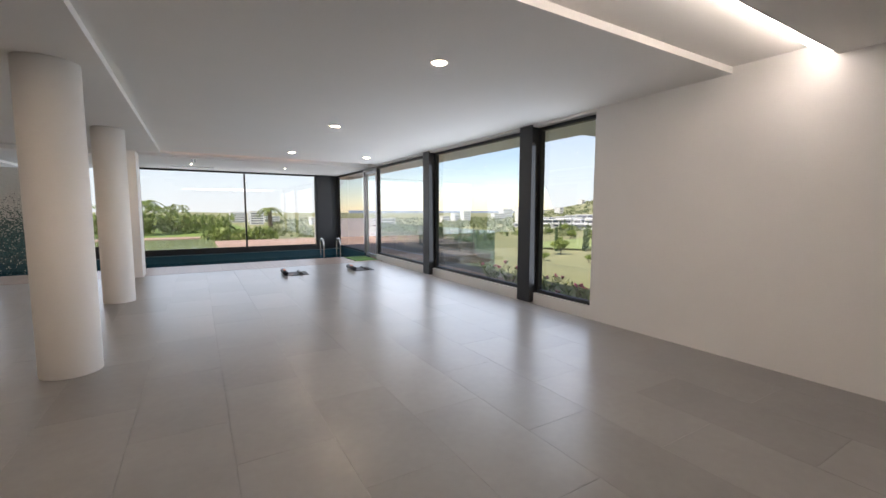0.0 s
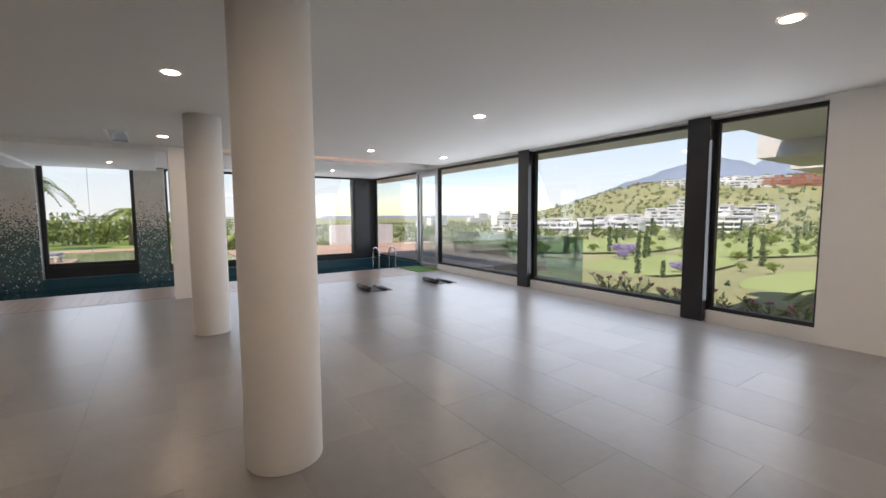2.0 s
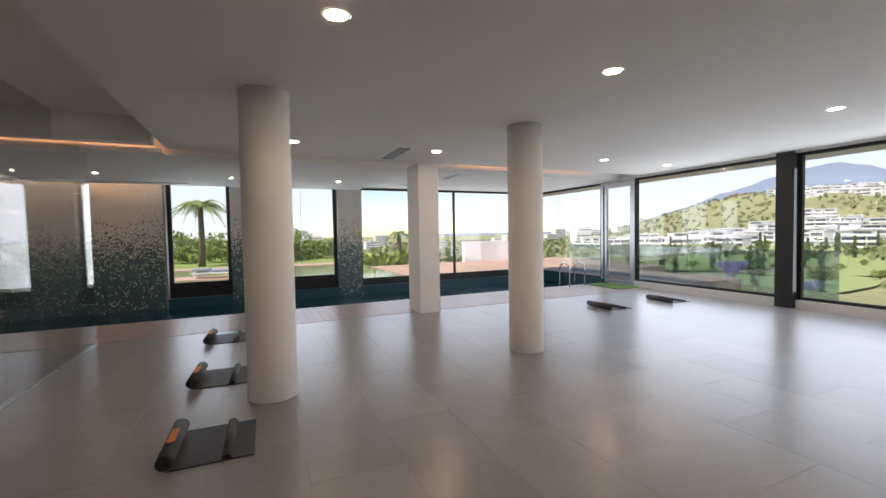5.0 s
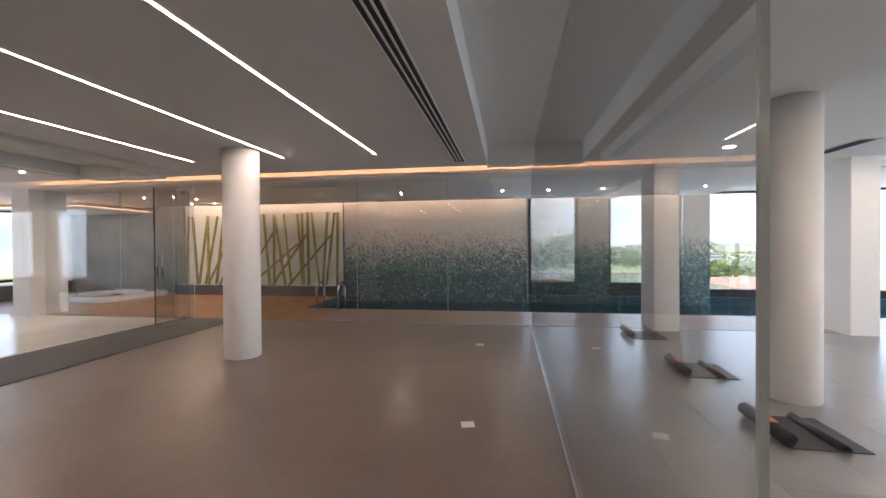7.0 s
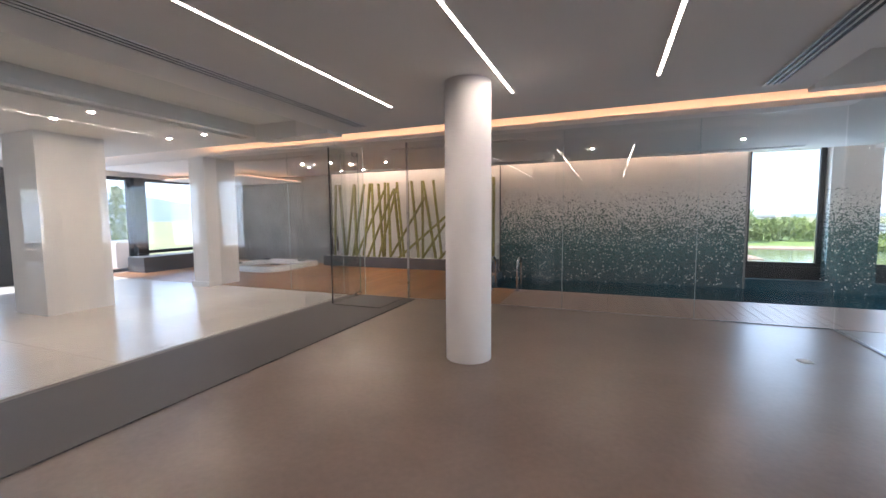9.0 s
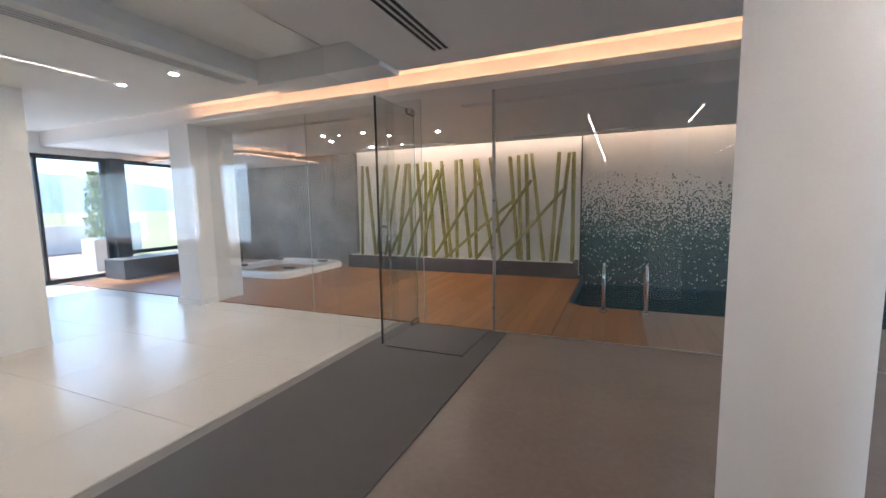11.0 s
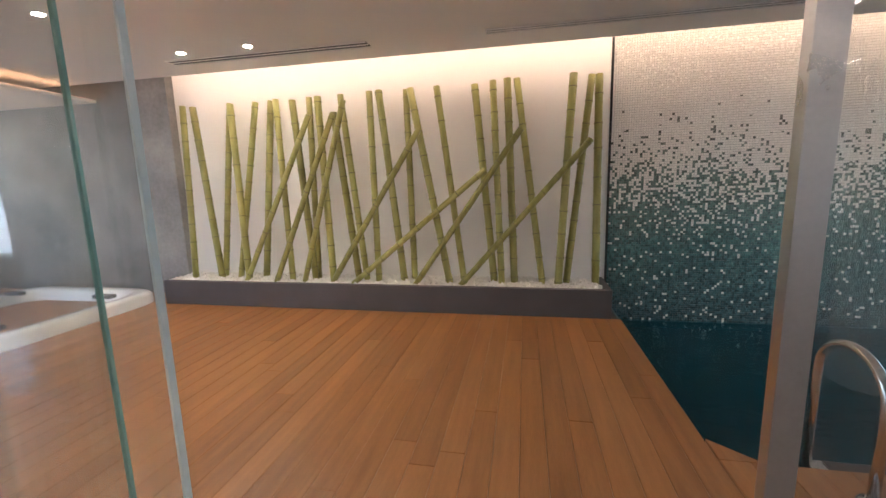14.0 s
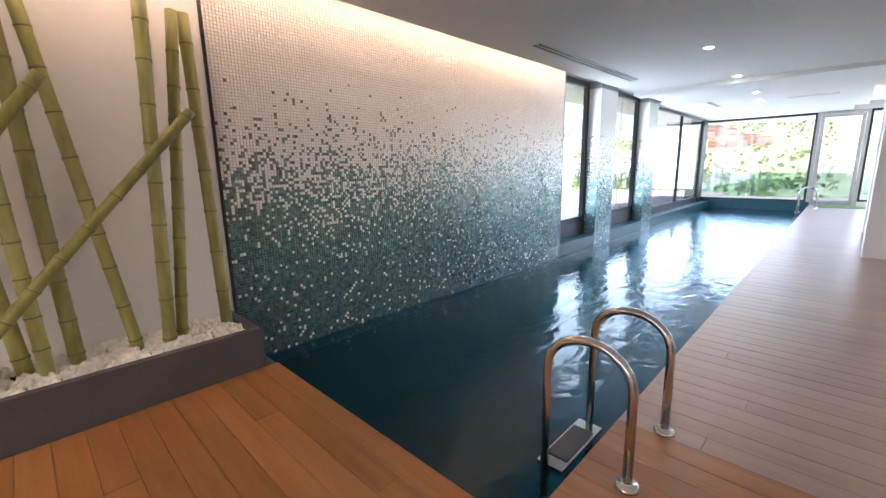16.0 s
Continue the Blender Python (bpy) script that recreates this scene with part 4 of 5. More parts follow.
for k in range(0, 71):
    deg = 240 + k
    az = radians(deg)
    crest = 70 + 190 * math.exp(-((deg - 292) / 13.0) ** 2) + 24 * noise.noise((deg * 0.22, 5.0, 0)) + 10 * noise.noise((deg * 0.8, 7.0, 0))
    row = []
    for dist, part_h in ((2900, 0.0), (3400, 0.45), (4000, 1.0), (4400, 0.5)):
        zz = crest * part_h - (20 if part_h == 0 else 0)
        row.append(bm.verts.new((dist * math.sin(az), dist * math.cos(az), zz)))
    if prev:
        for i in range(3):
            bm.faces.new((prev[i], row[i], row[i + 1], prev[i + 1])).smooth = True
    prev = row
struct("backdrop_mountain", bm, MOUNTAIN, "mountain ridge far beyond the valley, haze painted in as blue-grey", "mountain")


# glowing shell that paints pale summer haze over the horizon
hz, hn, hl, hb = node_mat("haze_glow_shell")
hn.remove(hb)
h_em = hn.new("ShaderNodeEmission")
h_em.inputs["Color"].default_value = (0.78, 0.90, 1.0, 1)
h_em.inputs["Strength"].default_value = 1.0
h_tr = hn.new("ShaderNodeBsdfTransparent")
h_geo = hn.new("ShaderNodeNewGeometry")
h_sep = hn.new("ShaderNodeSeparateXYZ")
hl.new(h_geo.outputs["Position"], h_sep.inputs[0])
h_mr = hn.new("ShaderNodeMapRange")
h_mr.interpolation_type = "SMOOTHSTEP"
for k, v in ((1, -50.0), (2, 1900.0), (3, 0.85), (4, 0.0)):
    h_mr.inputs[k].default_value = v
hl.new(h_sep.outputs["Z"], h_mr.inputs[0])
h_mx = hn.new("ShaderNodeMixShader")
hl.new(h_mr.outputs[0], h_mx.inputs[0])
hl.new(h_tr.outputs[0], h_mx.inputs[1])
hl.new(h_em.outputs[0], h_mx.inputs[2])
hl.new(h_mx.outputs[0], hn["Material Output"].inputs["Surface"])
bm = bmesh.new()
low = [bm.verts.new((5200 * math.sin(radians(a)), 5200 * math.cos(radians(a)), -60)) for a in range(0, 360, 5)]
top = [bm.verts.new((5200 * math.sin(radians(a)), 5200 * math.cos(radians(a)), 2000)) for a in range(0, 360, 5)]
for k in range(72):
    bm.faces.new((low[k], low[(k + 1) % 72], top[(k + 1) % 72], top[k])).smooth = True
struct("backdrop_haze", bm, hz, "glowing backdrop shell painting pale haze above the horizon", "sky").visible_shadow = False


def fairway(cx, cy, rx, ry, seed):
    bm = bmesh.new()
    loop = []
    for k in range(40):
        a = 2 * math.pi * k / 40
        s = 1 + 0.25 * noise.noise((math.cos(a) * 1.4, math.sin(a) * 1.4, seed))
        loop.append((cx + rx * s * math.cos(a), cy + ry * s * math.sin(a)))
    rings = []
    for q in (1.0, 0.75, 0.5, 0.25):
        rings.append([bm.verts.new((cx + (x - cx) * q, cy + (y - cy) * q, land_height(cx + (x - cx) * q, cy + (y - cy) * q) + 0.6)) for x, y in loop])
    for a, b in zip(rings, rings[1:]):
        for k in range(40):
            bm.faces.new((a[k], a[(k + 1) % 40], b[(k + 1) % 40], b[k])).smooth = True
    bm.faces.new(rings[-1])
    return solid("golf_fairway", bm, FAIRWAY, "bright mown golf fairway in the valley", "fairway", "golf fairways", "structure")


for row in ((180, 110, 60, 26, 0.1), (230, 66, 70, 24, 2.2), (120, 60, 34, 16, 3.7), (300, 130, 80, 30, 5.1), (110, 22, 30, 12, 6.4), (330, 60, 80, 36, 8.0)):
    fairway(*row)

# ---------------------------------------------------------------- outside: villas


def villa_mesh(kind, seed):
    """A house of offset cubic volumes at the origin, its front towards -x. Returns the root."""
    r = random.Random(seed)
    root = thing("villa", (0, 0, 0), "white modern villa of stacked cubes on the hillside" if kind == 0 else "terracotta apartment block on the hillside", "house", "hillside houses")
    wall, roofm = (VILLA, VILLA) if kind == 0 else (BRICKRED, ROOFRED)
    y = -r.uniform(11, 17) if kind == 0 else -24
    end = -y
    while y < end:
        w = r.uniform(5, 11)
        front = r.uniform(-3, 3)
        h = r.choice((3.2, 6.4, 6.4, 7.0)) if kind == 0 else r.choice((9.6, 12.8))
        part("wall", boxes((front, y, -7, 12, y + w, h)), wall, root)
        part("roof", boxes((front - r.uniform(0.3, 2.0), y - 0.3, h, 12.3, y + w + 0.3, h + 0.4)), roofm, root)
        z = 0.0
        while z < h - 3:
            if r.random() < 0.8:
                m = r.uniform(0.6, 1.6)
                win = part("window", boxes((front - 0.06, y + m, z + 0.4, front + 0.05, y + w - m * r.uniform(0.6, 1.4), z + 2.6)), DARKWIN, root)
                part("window_frame", boxes((front - 0.14, y + m - 0.2, z + 2.6, front, y + w - m + 0.2, z + 2.8)), wall, win)
            if r.random() < 0.55:
                d = r.uniform(1.2, 3.4)
                part("balcony", boxes((front - d, y, z - 0.3, front, y + w, z), (front - d, y, z, front - d + 0.15, y + w, z + 0.95)), wall, root)
            z += 3.2
        y += w * r.uniform(0.92, 1.12)
    part("terrace_wall", boxes((-9, -end - 3, -7, -4, end * r.uniform(0.2, 1.1), -1.2)), wall, root)
    return root


proto = [villa_mesh(0, 11), villa_mesh(0, 12), villa_mesh(0, 13), villa_mesh(1, 14), villa_mesh(0, 15), villa_mesh(0, 16)]


def put_house(p, az, dist, lift=0.0, turn=0.0):
    x, y = dist * math.sin(radians(az)), dist * math.cos(radians(az))
    return pose(x, y, land_height(x, y) + 0.4 + lift, 0, 0, 90 - az + turn)


spots = []
r = random.Random(21)
for row, (dist, a0, a1, n) in enumerate(((335, 44, 58, 6), (370, 52, 66, 6), (410, 56, 72, 8), (450, 58, 73, 7), (500, 62, 72, 4), (690, 63, 75, 10), (740, 64, 74, 9), (430, 44, 54, 4), (330, 66, 69, 1))):
    for k in range(n):
        az = a0 + (a1 - a0) * (k + r.uniform(0.2, 0.8)) / n
        spots.append((r.choice((0, 1, 2, 4, 5)), az, dist * r.uniform(0.95, 1.05), 0, r.uniform(-28, 28)))
for az, dist in ((60.6, 1150), (75.0, 660), (77.6, 640), (80.5, 560)):
    spots.append((3, az, dist, 0, r.uniform(-10, 10)))
used = set()
for p, az, dist, lift, turn in spots:
    m = put_house(p, az, dist, lift, turn)
    if p in used:
        copy_thing(proto[p], m)
    else:
        proto[p].matrix_basis = m
        used.add(p)

# low white town along the horizon towards the sea
r = random.Random(33)
for k in range(34):
    az = r.uniform(-30, 50)
    dist = r.uniform(420, 900)
    x, y = dist * math.sin(radians(az)), dist * math.cos(radians(az))
    w, d, h = r.uniform(8, 26), r.uniform(8, 14), r.choice((4, 7, 10, 13, 18))
    z = land_height(x, y)
    root = thing("town_block", (x, y, z), "distant white town building near the horizon", "building", "town buildings")
    part("wall", boxes((x - w / 2, y - d / 2, z - 4, x + w / 2, y + d / 2, z + h)), VILLA, root)
    part("roof", boxes((x - w / 2 - 0.3, y - d / 2 - 0.3, z + h, x + w / 2 + 0.3, y + d / 2 + 0.3, z + h + 0.4)), VILLA, root)
    for s in range(max(1, int(h / 3.3))):
        part("window_row", boxes((x - w / 2 + 1, y - d / 2 - 0.08, z + s * 3.3 + 0.9, x + w / 2 - 1, y - d / 2 + 0.05, z + s * 3.3 + 2.3)), DARKWIN, root)

# ---------------------------------------------------------------- outside: trees


def clump(verts, faces, cx, cy, cz, rx, rz, n, size, rr):
    """Many small leaf quads filling an uneven crown."""
    for _ in range(n):
        u = Vector((rr.gauss(0, 1), rr.gauss(0, 1), rr.gauss(0, 1))).normalized() * (rr.random() ** 0.4)
        c = Vector((cx + u.x * rx, cy + u.y * rx, cz + u.z * rz))
        t = Euler((rr.uniform(0, 6.3), rr.uniform(0, 6.3), rr.uniform(0, 6.3))).to_matrix()
        s = size * rr.uniform(0.6, 1.4)
        b = len(verts)
        for q in ((-1, -0.5, 0), (1, -0.5, 0), (1, 0.5, 0.15), (-1, 0.5, 0.15)):
            verts.append(tuple(c + t @ (Vector(q) * s)))
        faces.append((b, b + 1, b + 2, b + 3))


def leafy(name, verts, faces, mat, label, category, kind="stuff"):
    me = bpy.data.meshes.new(name)
    me.from_pydata(verts, [], faces)
    me.materials.append(mat)
    return me


def make_tree(rr, mat, h, w, label, name="tree"):
    root = thing(name, (0, 0, 0), label, "tree", "valley trees")
    bm = bmesh.new()
    tube(bm, [(0, 0, -0.6), (0.05 * h, 0, 0.25 * h), (0.03 * h, 0.02 * h, 0.55 * h)], [0.035 * h, 0.026 * h, 0.012 * h], 8)
    for k in range(5):
        a = k * 1.26
        tube(bm, [(0.04 * h, 0, 0.3 * h), (0.25 * w * math.cos(a), 0.25 * w * math.sin(a), 0.5 * h), (0.38 * w * math.cos(a), 0.38 * w * math.sin(a), 0.66 * h)], [0.016 * h, 0.010 * h, 0.004 * h], 6)
    part("trunk", bm, BARK, root)
    v, f = [], []
    for k in range(9):
        a, q = rr.uniform(0, 6.3), rr.uniform(0.1, 0.34) * w
        clump(v, f, q * math.cos(a), q * math.sin(a), h * rr.uniform(0.5, 0.82), w * rr.uniform(0.18, 0.28), h * rr.uniform(0.12, 0.2), 70, h * 0.045, rr)
    part("crown", leafy("crown", v, f, mat, "", ""), mat, root)
    return root


def make_cypress(rr, h):
    root = thing("cypress", (0, 0, 0), "slender dark green cypress in the valley", "tree", "valley cypresses")
    part("trunk", tube(bmesh.new(), [(0, 0, -0.6), (0, 0, 0.4 * h), (0, 0, 0.9 * h)], [0.02 * h, 0.014 * h, 0.004 * h], 6), BARK, root)
    v, f = [], []
    for k in range(11):
        q = k / 10
        clump(v, f, rr.uniform(-0.02, 0.02) * h, rr.uniform(-0.02, 0.02) * h, h * (0.08 + 0.88 * q), 0.10 * h * (1 - 0.75 * abs(q - 0.25) ** 0.9), 0.075 * h, 42, h * 0.028, rr)
    part("crown", leafy("crown", v, f, CYPRESS, "", ""), CYPRESS, root)
    return root


rr = random.Random(77)
t_proto = [make_tree(rr, LEAF, 6.5, 7.5, "broad green tree in the valley"), make_tree(rr, LEAF, 5.0, 6.0, "round green tree in the valley"), make_tree(rr, VIOLET, 6.0, 7.5, "violet flowering tree in the valley")]
c_proto = [make_cypress(rr, 9.0), make_cypress(rr, 8.0)]


def scatter(proto_ob, rows):
    first = True
    for x, y, s, a in rows:
        m = pose(x, y, land_height(x, y) - 0.2, 0, 0, a) @ Matrix.Scale(s, 4)
        if first:
            proto_ob.matrix_basis = m
            first = False
        else:
            copy_thing(proto_ob, Matrix.LocRotScale(m.translation, m.to_quaternion(), None)).scale = (s, s, s)


def polar(rg, n, a0, a1, d0, d1, s0, s1):
    out = []
    for _ in range(n):
        a, d = radians(rg.uniform(a0, a1)), rg.uniform(d0, d1)
        out.append((d * math.sin(a), d * math.cos(a), rg.uniform(s0, s1), rg.uniform(0, 360)))
    return out


scatter(t_proto[0], polar(rr, 20, 36, 84, 130, 330, 0.5, 1.0) + [(52, 6, 1.0, 0), (60, 12, 0.8, 40)])
scatter(t_proto[1], polar(rr, 50, 34, 84, 120, 330, 0.5, 0.95) + [(44, 10, 0.8, 10)])
scatter(t_proto[2], [(130, 78, 0.9, 0), (140, 80, 0.8, 50), (122, 72, 0.7, 90), (105, 47, 0.6, 20)])
scatter(c_proto[0], polar(rr, 26, 48, 82, 110, 330, 0.8, 1.2) + [(72, 34, 0.75, 0), (60, 20, 0.7, 30), (95, 52, 0.9, 10)])
scatter(c_proto[1], polar(rr, 26, 48, 82, 120, 340, 0.8, 1.2))

# far woods and hedges between the houses
v, f = [], []
for _ in range(2600):
    az, d = radians(rr.uniform(8, 88)), rr.uniform(230, 1000)
    x, y = d * math.sin(az), d * math.cos(az)
    s = rr.uniform(1.2, 3.0)
    clump(v, f, x, y, land_height(x, y) + s * 0.7, s, s * 0.8, 9, s * 0.5, rr)
me = leafy("far_woods", v, f, FARLEAF, "", "")
tagged(new("far_woods", me), "dark green scrub and trees covering the hillside", "trees", kind="stuff")
v, f = [], []
for _ in range(700):
    az, d = radians(rr.uniform(-32, 40)), rr.uniform(110, 520)
    x, y = d * math.sin(az), d * math.cos(az)
    s = rr.uniform(1.0, 3.0)
    clump(v, f, x, y, land_height(x, y) + s * 0.6, s * 1.3, s, 10, s * 0.4, rr)
me = leafy("coast_woods", v, f, FARLEAF, "", "")
tagged(new("coast_woods", me), "dark green trees between the house and the coast", "trees", kind="stuff")

# ---------------------------------------------------------------- terrace beside the house
struct("terrace", boxes((-17.5, 12.75, -0.6, -6.2, 24.6, -0.04), (-6.2, 12.75, -0.6, 6.0, 13.35, -0.04), (-6.2, 23.0, -0.6, 6.0, 24.6, -0.04), (-2.2, 17.9, -0.6, 0.9, 19.4, -0.04), (6.0, 12.75, -0.6, 17.0, 20.2, -0.04), (10.36, 8.2, -0.6, 14.5, 12.75, -0.04)), TERRACOTTA, "warm stone terrace outside the pool windows", "terrace")
struct("outdoor_pool", boxes((-6.2, 13.35, -1.2, 6.0, 23.0, -0.9)), TURQ, "turquoise floor of the outdoor pool", "pool")
no_shadow(solid("outdoor_water", boxes((-6.2, 13.35, -0.5, 6.0, 23.0, -0.07)), water_mat("outdoor_pool_water", 2.0, 0.15, (0.7, 0.93, 0.97)), "bright blue water of the outdoor pool", "water", kind="structure"))
solid("parapet_wall", boxes((11.1, 20.2, -0.5, 14.8, 20.5, 1.05)), VILLA, "white rendered parapet wall of the terrace", "wall", kind="structure")
struct("lawn", boxes((-22, 24.6, -0.8, 9.0, 48.0, -0.12)), LAWN, "green garden lawn behind the terrace", "lawn")
struct("eave", boxes((10.36, -7.3, 2.86, 11.15, 14.0, 3.10), (-3.0, 13.02, 2.98, 10.36, 14.0, 3.10)), SOFFIT, "pale roof overhang outside the windows", "eave")
struct("eave_soffit", boxes((11.16, -7.0, 2.885, 13.10, 1.33, 3.10)), SOFFIT, "pale deep roof overhang outside the windows", "eave")
struct("eave_block_far", boxes((16.2, -6.0, 2.62, 20.0, 2.10, 3.20)), SOFFIT, "pale balcony underside farther out", "eave")
struct("eave_block", boxes((13.11, -6.0, 2.61, 15.6, 1.74, 3.20)), SOFFIT, "pale projecting roof corner outside", "eave")
struct("planting_bed", boxes((10.5, -7.0, -1.2, 11.3, 8.2, -0.10)), BARK, "planted earth strip below the windows", "planting bed")

bal = thing("glass_balustrade", (13.4, 7.2, 0), "bluish glass balustrade at the terrace edge", "balustrade")
for y0, y1 in ((4.9, 6.5), (6.52, 8.2), (8.22, 9.8), (9.82, 11.4), (11.42, 13.0)):
    no_shadow(part("pane", boxes((12.1, y0, -0.25, 12.115, y1, 1.0)), FROST, bal))
part("base_rail", boxes((12.06, 4.9, -0.4, 12.155, 8.2, -0.22), (12.06, 8.2, -0.30, 12.155, 13.0, -0.035)), ALU, bal)
struct("terrace_step", boxes((11.1, 4.6, -1.2, 12.6, 8.2, -0.22)), TERRACOTTA, "stone ledge below the glass balustrade", "terrace")


def hedge(x0, y0, x1, y1, h, n, label="clipped leafy green hedge beside the terrace"):
    v, f = [], []
    for _ in range(n):
        x, y = rr.uniform(x0, x1), rr.uniform(y0, y1)
        clump(v, f, x, y, -0.2 + h * rr.uniform(0.2, 0.9), 0.35, 0.3, 16, 0.09, rr)
    me = leafy("hedge", v, f, LEAF, "", "")
    return tagged(new("hedge", me), label, "hedge", "garden hedges", "stuff")


hedge(-14, 30.0, 7.5, 32.0, 1.4, 560)
hedge(5.6, 22.0, 9.2, 23.0, 0.6, 90)
hedge(-5, 33.5, 5, 35.5, 2.2, 180, "taller loose shrubs behind the hedge")


def palm(x, y, h, spread, label="feather palm with drooping fronds behind the hedge"):
    root = thing("palm_tree", (x, y, -0.2), label, "palm", "garden palms")
    pts = [(x, y, -0.3), (x + 0.05, y, h * 0.4), (x + 0.02, y, h)]
    bm = tube(bmesh.new(), pts, [0.20, 0.15, 0.13], 10)
    part("trunk", bm, BARK, root)
    for k in range(22):
        a = 2.4 * k
        up = rr.uniform(0.1, 1.0)
        bm = bmesh.new()
        prev, L = None, spread * rr.uniform(0.85, 1.1)
        for s in range(15):
            q = s / 14
            rad = L * q * (0.75 + 0.25 * (1 - up))
            z = h + L * (up * 0.75 * q - 0.85 * q * q)
            c = Vector((x + rad * math.cos(a), y + rad * math.sin(a), z))
            side = Vector((-math.sin(a), math.cos(a), 0))
            if s:
                wl = 0.42 * spread * 0.5 * math.sin(math.pi * min(q + 0.12, 1)) + 0.02
                for sg in (-1, 1):
                    tip = c + side * sg * wl + Vector((math.cos(a) * 0.12, math.sin(a) * 0.12, -0.35 * wl))
                    v1 = [bm.verts.new(p) for p in (prev, c, tip)]
                    bm.faces.new(v1)
            prev = c
        part("frond", bm, PALMLEAF, root)
    return root


palm(2.1, 29.0, 1.9, 1.8)
palm(-1.95, 27.0, 3.3, 2.0)
palm(-6.5, 23.0, 3.0, 1.8)
palm(9.6, 27.0, 1.6, 1.0)
palm(12.4, 0.25, 0.2, 0.8, "low fan of palm fronds outside the window")


def shrub(x, y, z, h):
    root = thing("oleander", (x, y, z), "oleander shrub with long leaves and pink flowers", "shrub", "oleander shrubs")
    bm, lv, lf = bmesh.new(), [], []
    fl = bmesh.new()
    for k in range(7):
        a = k * 0.9 + rr.uniform(-0.3, 0.3)
        top = Vector((x + 0.32 * math.cos(a) * rr.uniform(0.4, 1), y + 0.32 * math.sin(a), z + h * rr.uniform(0.6, 1.0)))
        tube(bm, [(x, y, z - 0.1), (x + (top.x - x) * 0.5, y + (top.y - y) * 0.5, z + h * 0.5), top], [0.012, 0.009, 0.005], 5)
        for j in range(26):
            q = rr.uniform(0.35, 1.0)
            c = Vector((x, y, z)).lerp(top, q)
            b = rr.uniform(0, 6.3)
            dirv = Vector((math.cos(b), math.sin(b), rr.uniform(0.1, 0.9))).normalized() * rr.uniform(0.10, 0.17)
            sd = dirv.cross(Vector((0, 0, 1))).normalized() * 0.014
            i = len(lv)
            lv += [tuple(c), tuple(c + dirv * 0.5 + sd), tuple(c + dirv), tuple(c + dirv * 0.5 - sd)]
            lf.append((i, i + 1, i + 2, i + 3))
        if k % 3 == 0:
            for j in range(5):
                c = top + Vector((rr.uniform(-0.04, 0.04), rr.uniform(-0.04, 0.04), rr.uniform(0, 0.04)))
                bmesh.ops.create_icosphere(fl, subdivisions=1, radius=0.022, matrix=Matrix.Translation(c))
    part("stems", bm, BARK, root)
    part("foliage", leafy("foliage", lv, lf, LEAF, "", ""), LEAF, root)
    part("flowers", fl, PINK, root)
    return root


for x, y, h in ((10.85, 3.35, 0.62), (10.95, 2.85, 0.55), (10.9, 2.1, 0.5), (10.9, 1.75, 0.5), (10.9, 0.75, 0.45), (11.0, 0.35, 0.5), (10.95, 1.15, 0.4)):
    shrub(x, y, -0.10, h * 0.8)

# sun loungers by the outdoor pool
def lounger(x, y, a):
    root = thing("sun_lounger", (0, 0, 0), "low blue-grey sun lounger beside the outdoor pool", "sun lounger", "sun loungers")
    part("frame", boxes((-0.32, -0.95, 0.16, 0.32, 0.95, 0.22), bevel=0.01), CREAMPOT, root)
    part("mattress", boxes((-0.30, -0.92, 0.22, 0.30, 0.35, 0.31), bevel=0.025), CANVAS, root)
    part("backrest", boxes((-0.30, 0.36, 0.26, 0.30, 0.93, 0.36), bevel=0.025), CANVAS, root)
    for sx in (-0.28, 0.28):
        for sy in (-0.85, 0.85):
            part("leg", boxes((sx - 0.03, sy - 0.03, 0.0, sx + 0.03, sy + 0.03, 0.16)), CREAMPOT, root)
    root.matrix_basis = pose(x, y, -0.04, 0, 0, a)


lounger(-0.4, 18.6, 84)

# west terrace beyond the white room
struct("west_terrace", boxes((-30, -7, -0.6, -16.62, 12.0, -0.05)), TERRACOTTA, "warm stone terrace outside the white room", "terrace")
solid("parapet_wall", boxes((-24.3, -7, -0.2, -24.0, 14, 0.95)), VILLA, "white parapet wall of the west terrace", "wall", kind="structure")
for y in (5.6, 7.9, 9.6):
    pot = thing("potted_plant", (-18.2, y, -0.05), "tall plant in a square white planter on the terrace", "potted plant", "terrace planters")
    part("pot", boxes((-18.5, y - 0.3, -0.05, -17.9, y + 0.3, 0.75), bevel=0.02), CREAMPOT, pot)
    v, f = [], []
    for k in range(6):
        clump(v, f, -18.2, y, 0.95 + 0.27 * k, 0.34 - 0.03 * k, 0.22, 70, 0.06, rr)
    part("foliage", leafy("foliage", v, f, LEAF, "", ""), LEAF, pot)

# ---------------------------------------------------------------- pieces of floors, decks and mosaic walls


def piece_mesh(name, sx, sy, h, mat, bevel=0.002):
    bm = bmesh.new()
    e = bevel
    lo = [bm.verts.new((x, y, -h)) for x, y in ((0, 0), (sx, 0), (sx, sy), (0, sy))]
    mi = [bm.verts.new((x, y, -e)) for x, y in ((0, 0), (sx, 0), (sx, sy), (0, sy))]
    hi = [bm.verts.new((x, y, 0)) for x, y in ((e, e), (sx - e, e), (sx - e, sy - e), (e, sy - e))]
    bm.faces.new(hi)
    for a, b in ((lo, mi), (mi, hi)):
        for k in range(4):
            bm.faces.new((a[k], a[(k + 1) % 4], b[(k + 1) % 4], b[k]))
    return mesh_of(name, bm, mat)


CACHE = {}


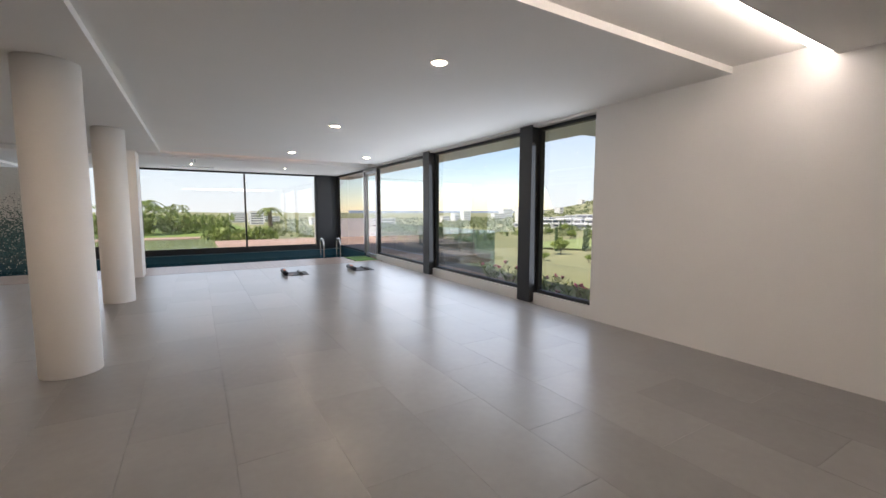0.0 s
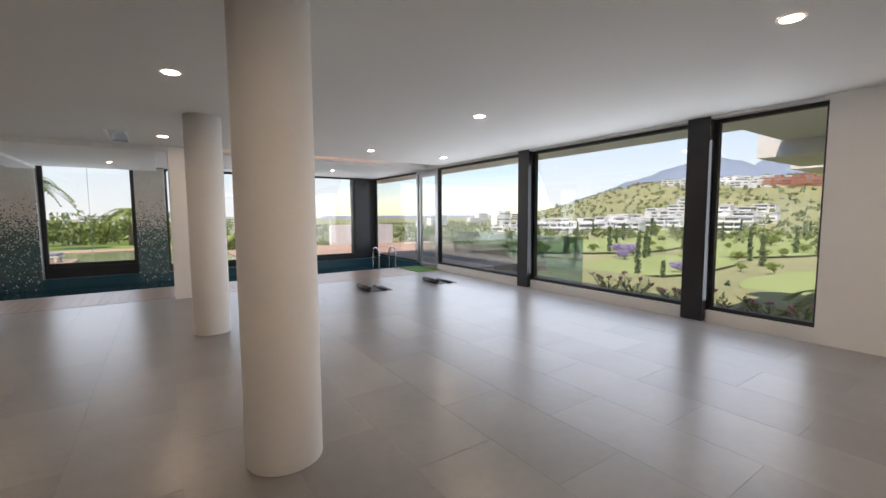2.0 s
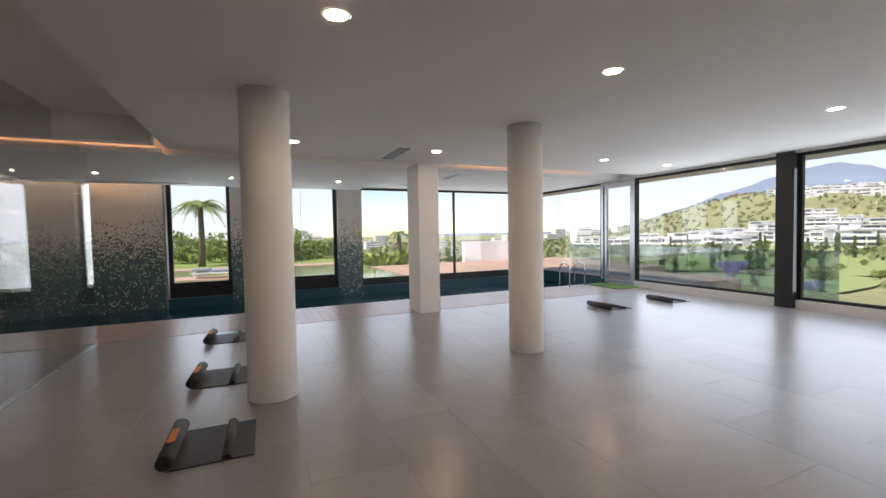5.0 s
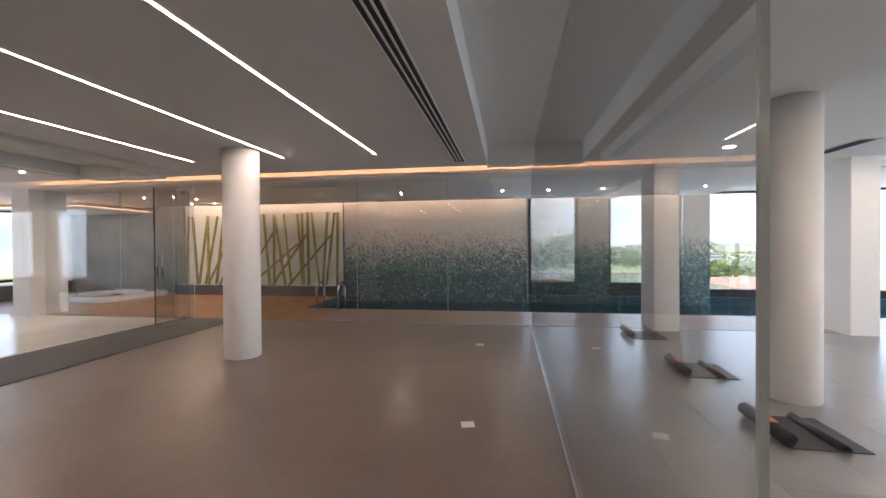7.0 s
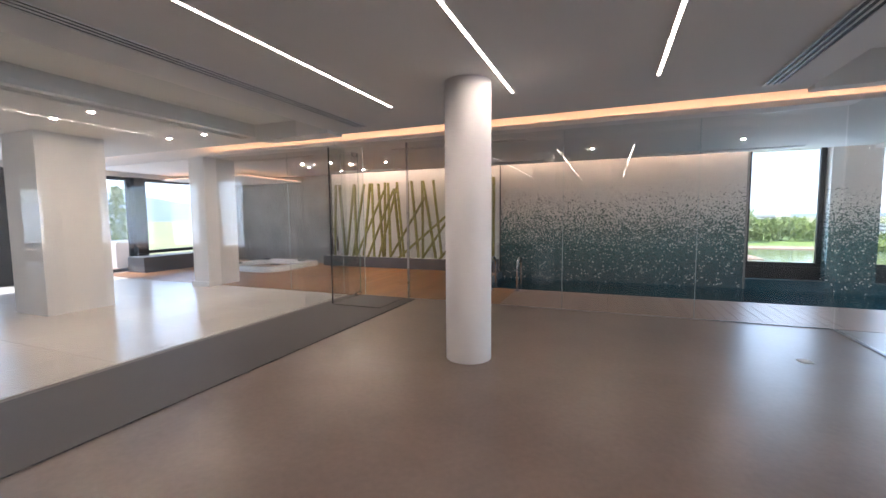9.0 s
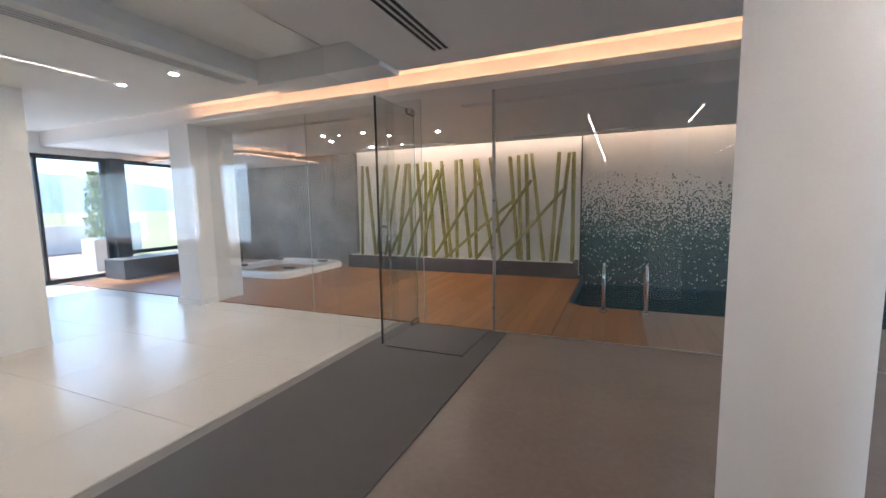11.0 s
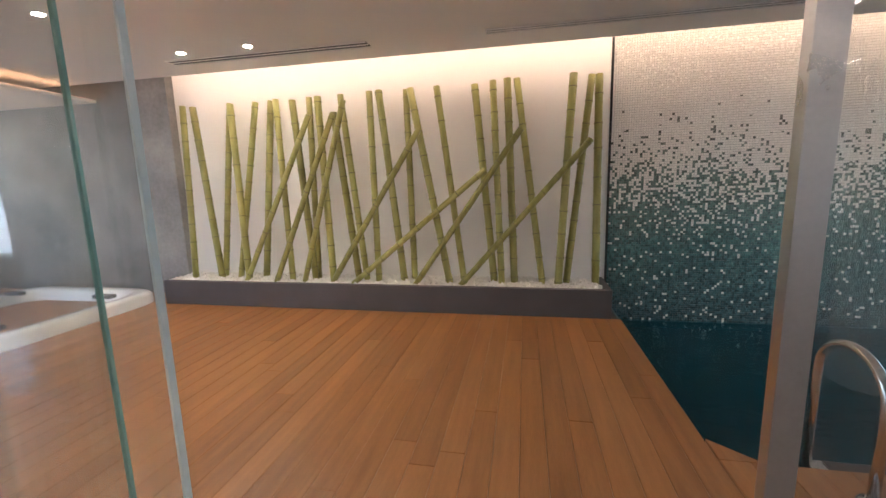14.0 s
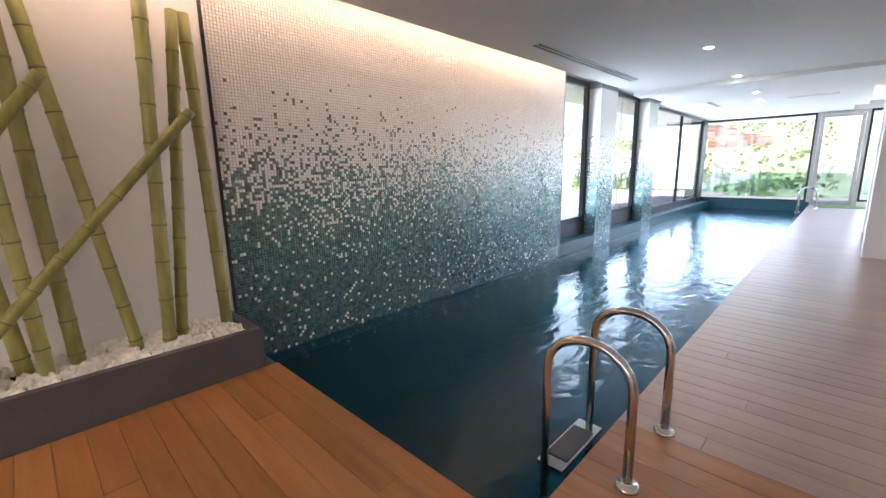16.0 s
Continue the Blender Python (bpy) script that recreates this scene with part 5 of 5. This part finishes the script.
def lay(name, parent, x, y, z, sx, sy, h, mat, bevel=0.002):
    key = (name, round(sx, 3), round(sy, 3), mat.name)
    if key not in CACHE:
        CACHE[key] = piece_mesh(name, sx, sy, h, mat, bevel)
    ob = new(name, CACHE[key])
    ob.parent = parent
    ob.matrix_basis = Matrix.Translation((x, y, z))
    return ob


rg = random.Random(9)
floor_ob = bpy.data.objects["floor_big_room"]
TW, TL, GAP = 0.60, 1.20, 0.0014
row = 0
x = -1.19
while x < 9.99:
    w = min(TW, 9.998 - x)
    y = -7.0 + (0.6 if row % 2 else 0.0) - 1.2 + 0.39
    while y < DECK_Y - 0.02:
        y0, y1 = max(y, -7.0), min(y + TL, DECK_Y - 0.015)
        if y1 - y0 > 0.05 and w > 0.05:
            lay("tile", floor_ob, x, y0, rg.uniform(-0.0002, 0.0002), w - GAP, y1 - y0 - GAP, 0.012, TILE, 0.0005)
        y += TL
    x += TW
    row += 1
floor_w = bpy.data.objects["floor_white_room"]
x = -16.45
while x < -8.47:
    y = -6.9
    while y < DECK_Y - 0.05:
        y1 = min(y + 1.2, DECK_Y - 0.03)
        x1 = min(x + 1.2, -8.47)
        lay("tile", floor_w, x, y, 0.0, x1 - x - 0.003, y1 - y - 0.003, 0.0095, PALE)
        y += 1.2
    x += 1.2

deck = bpy.data.objects["floor_deck_base"]
BW = 0.14
x = -16.2
k = 0
while x < 10.1:
    y_end = 11.61 if x < POOL_X - 0.01 else POOL_Y
    if x < -12.1:
        y_end = 12.08
    # boards along the pool take the colour with painted sheen
    mat = WOOD if x < POOL_X + 0.9 else SHEENWOOD
    w = BW
    if x < POOL_X < x + BW:
        w = POOL_X - x
    y = DECK_Y + 0.012
    first = True
    while y < y_end - 0.02:
        L = rg.uniform(1.0, 3.2) if first else 3.2
        y1 = min(y + L, y_end)
        if y_end - y1 < 0.25:
            y1 = y_end
        lay("plank", deck, x, y, rg.uniform(-0.0008, 0.0008), w - 0.0013, y1 - y - 0.0012, 0.028, mat, 0.0025)
        y = y1
        first = False
    x += w
    k += 1


def mosaic(name, origin, ux, uz, nx, nz, pitch, label):
    """Small glass tiles in a plane, each a raised chip with its own tilt, on a pale grout bed."""
    verts, faces = [], []
    o, u, w = Vector(origin), Vector(ux), Vector(uz)
    nrm = u.cross(w)
    q = np.random.RandomState(4)
    tilt = q.normal(0, 0.085, (nx, nz, 2))
    for i in range(nx):
        for j in range(nz):
            a, b = i * pitch + 0.0009, j * pitch + 0.0009
            s = pitch - 0.0018
            p = o + u * a + w * b
            base = len(verts)
            ta, tb = tilt[i, j]
            for du, dw in ((0, 0), (s, 0), (s, s), (0, s)):
                verts.append(tuple(p + u * du + w * dw))
            for du, dw in ((0.001, 0.001), (s - 0.001, 0.001), (s - 0.001, s - 0.001), (0.001, s - 0.001)):
                verts.append(tuple(p + u * du + w * dw + nrm * (0.004 + ta * (du - s / 2) + tb * (dw - s / 2))))
            faces.append((base + 4, base + 5, base + 6, base + 7))
            for k in range(4):
                faces.append((base + k, base + (k + 1) % 4, base + 4 + (k + 1) % 4, base + 4 + k))
    me = bpy.data.meshes.new(name)
    me.from_pydata(verts, [], faces)
    me.materials.append(MOSAIC)
    me.validate()
    return tagged(new(name, me), label, "mosaic", kind="stuff")


P = 0.025
mosaic("wall_mosaic", (POOL_X - 0.05, WALL_Y + 0.010, -0.203), (1, 0, 0), (0, 0, 1), int(5.49 / P), int(3.30 / P), P, "glass mosaic fading from pearl white to deep green-blue")
for x0, x1 in ((0.33, 1.14), (3.03, 3.71)):
    mosaic("pier_mosaic", (x0, WALL_Y + 0.010, -0.35), (1, 0, 0), (0, 0, 1), int((x1 - x0) / P), int(3.2 / P), P, "glass mosaic on the pool pier")
    mosaic("pier_mosaic", (x0 + 0.010, GLASS_Y - 0.02, -0.35), (0, -1, 0), (0, 0, 1), int(0.27 / P), int(3.2 / P), P, "glass mosaic on the side of the pool pier")
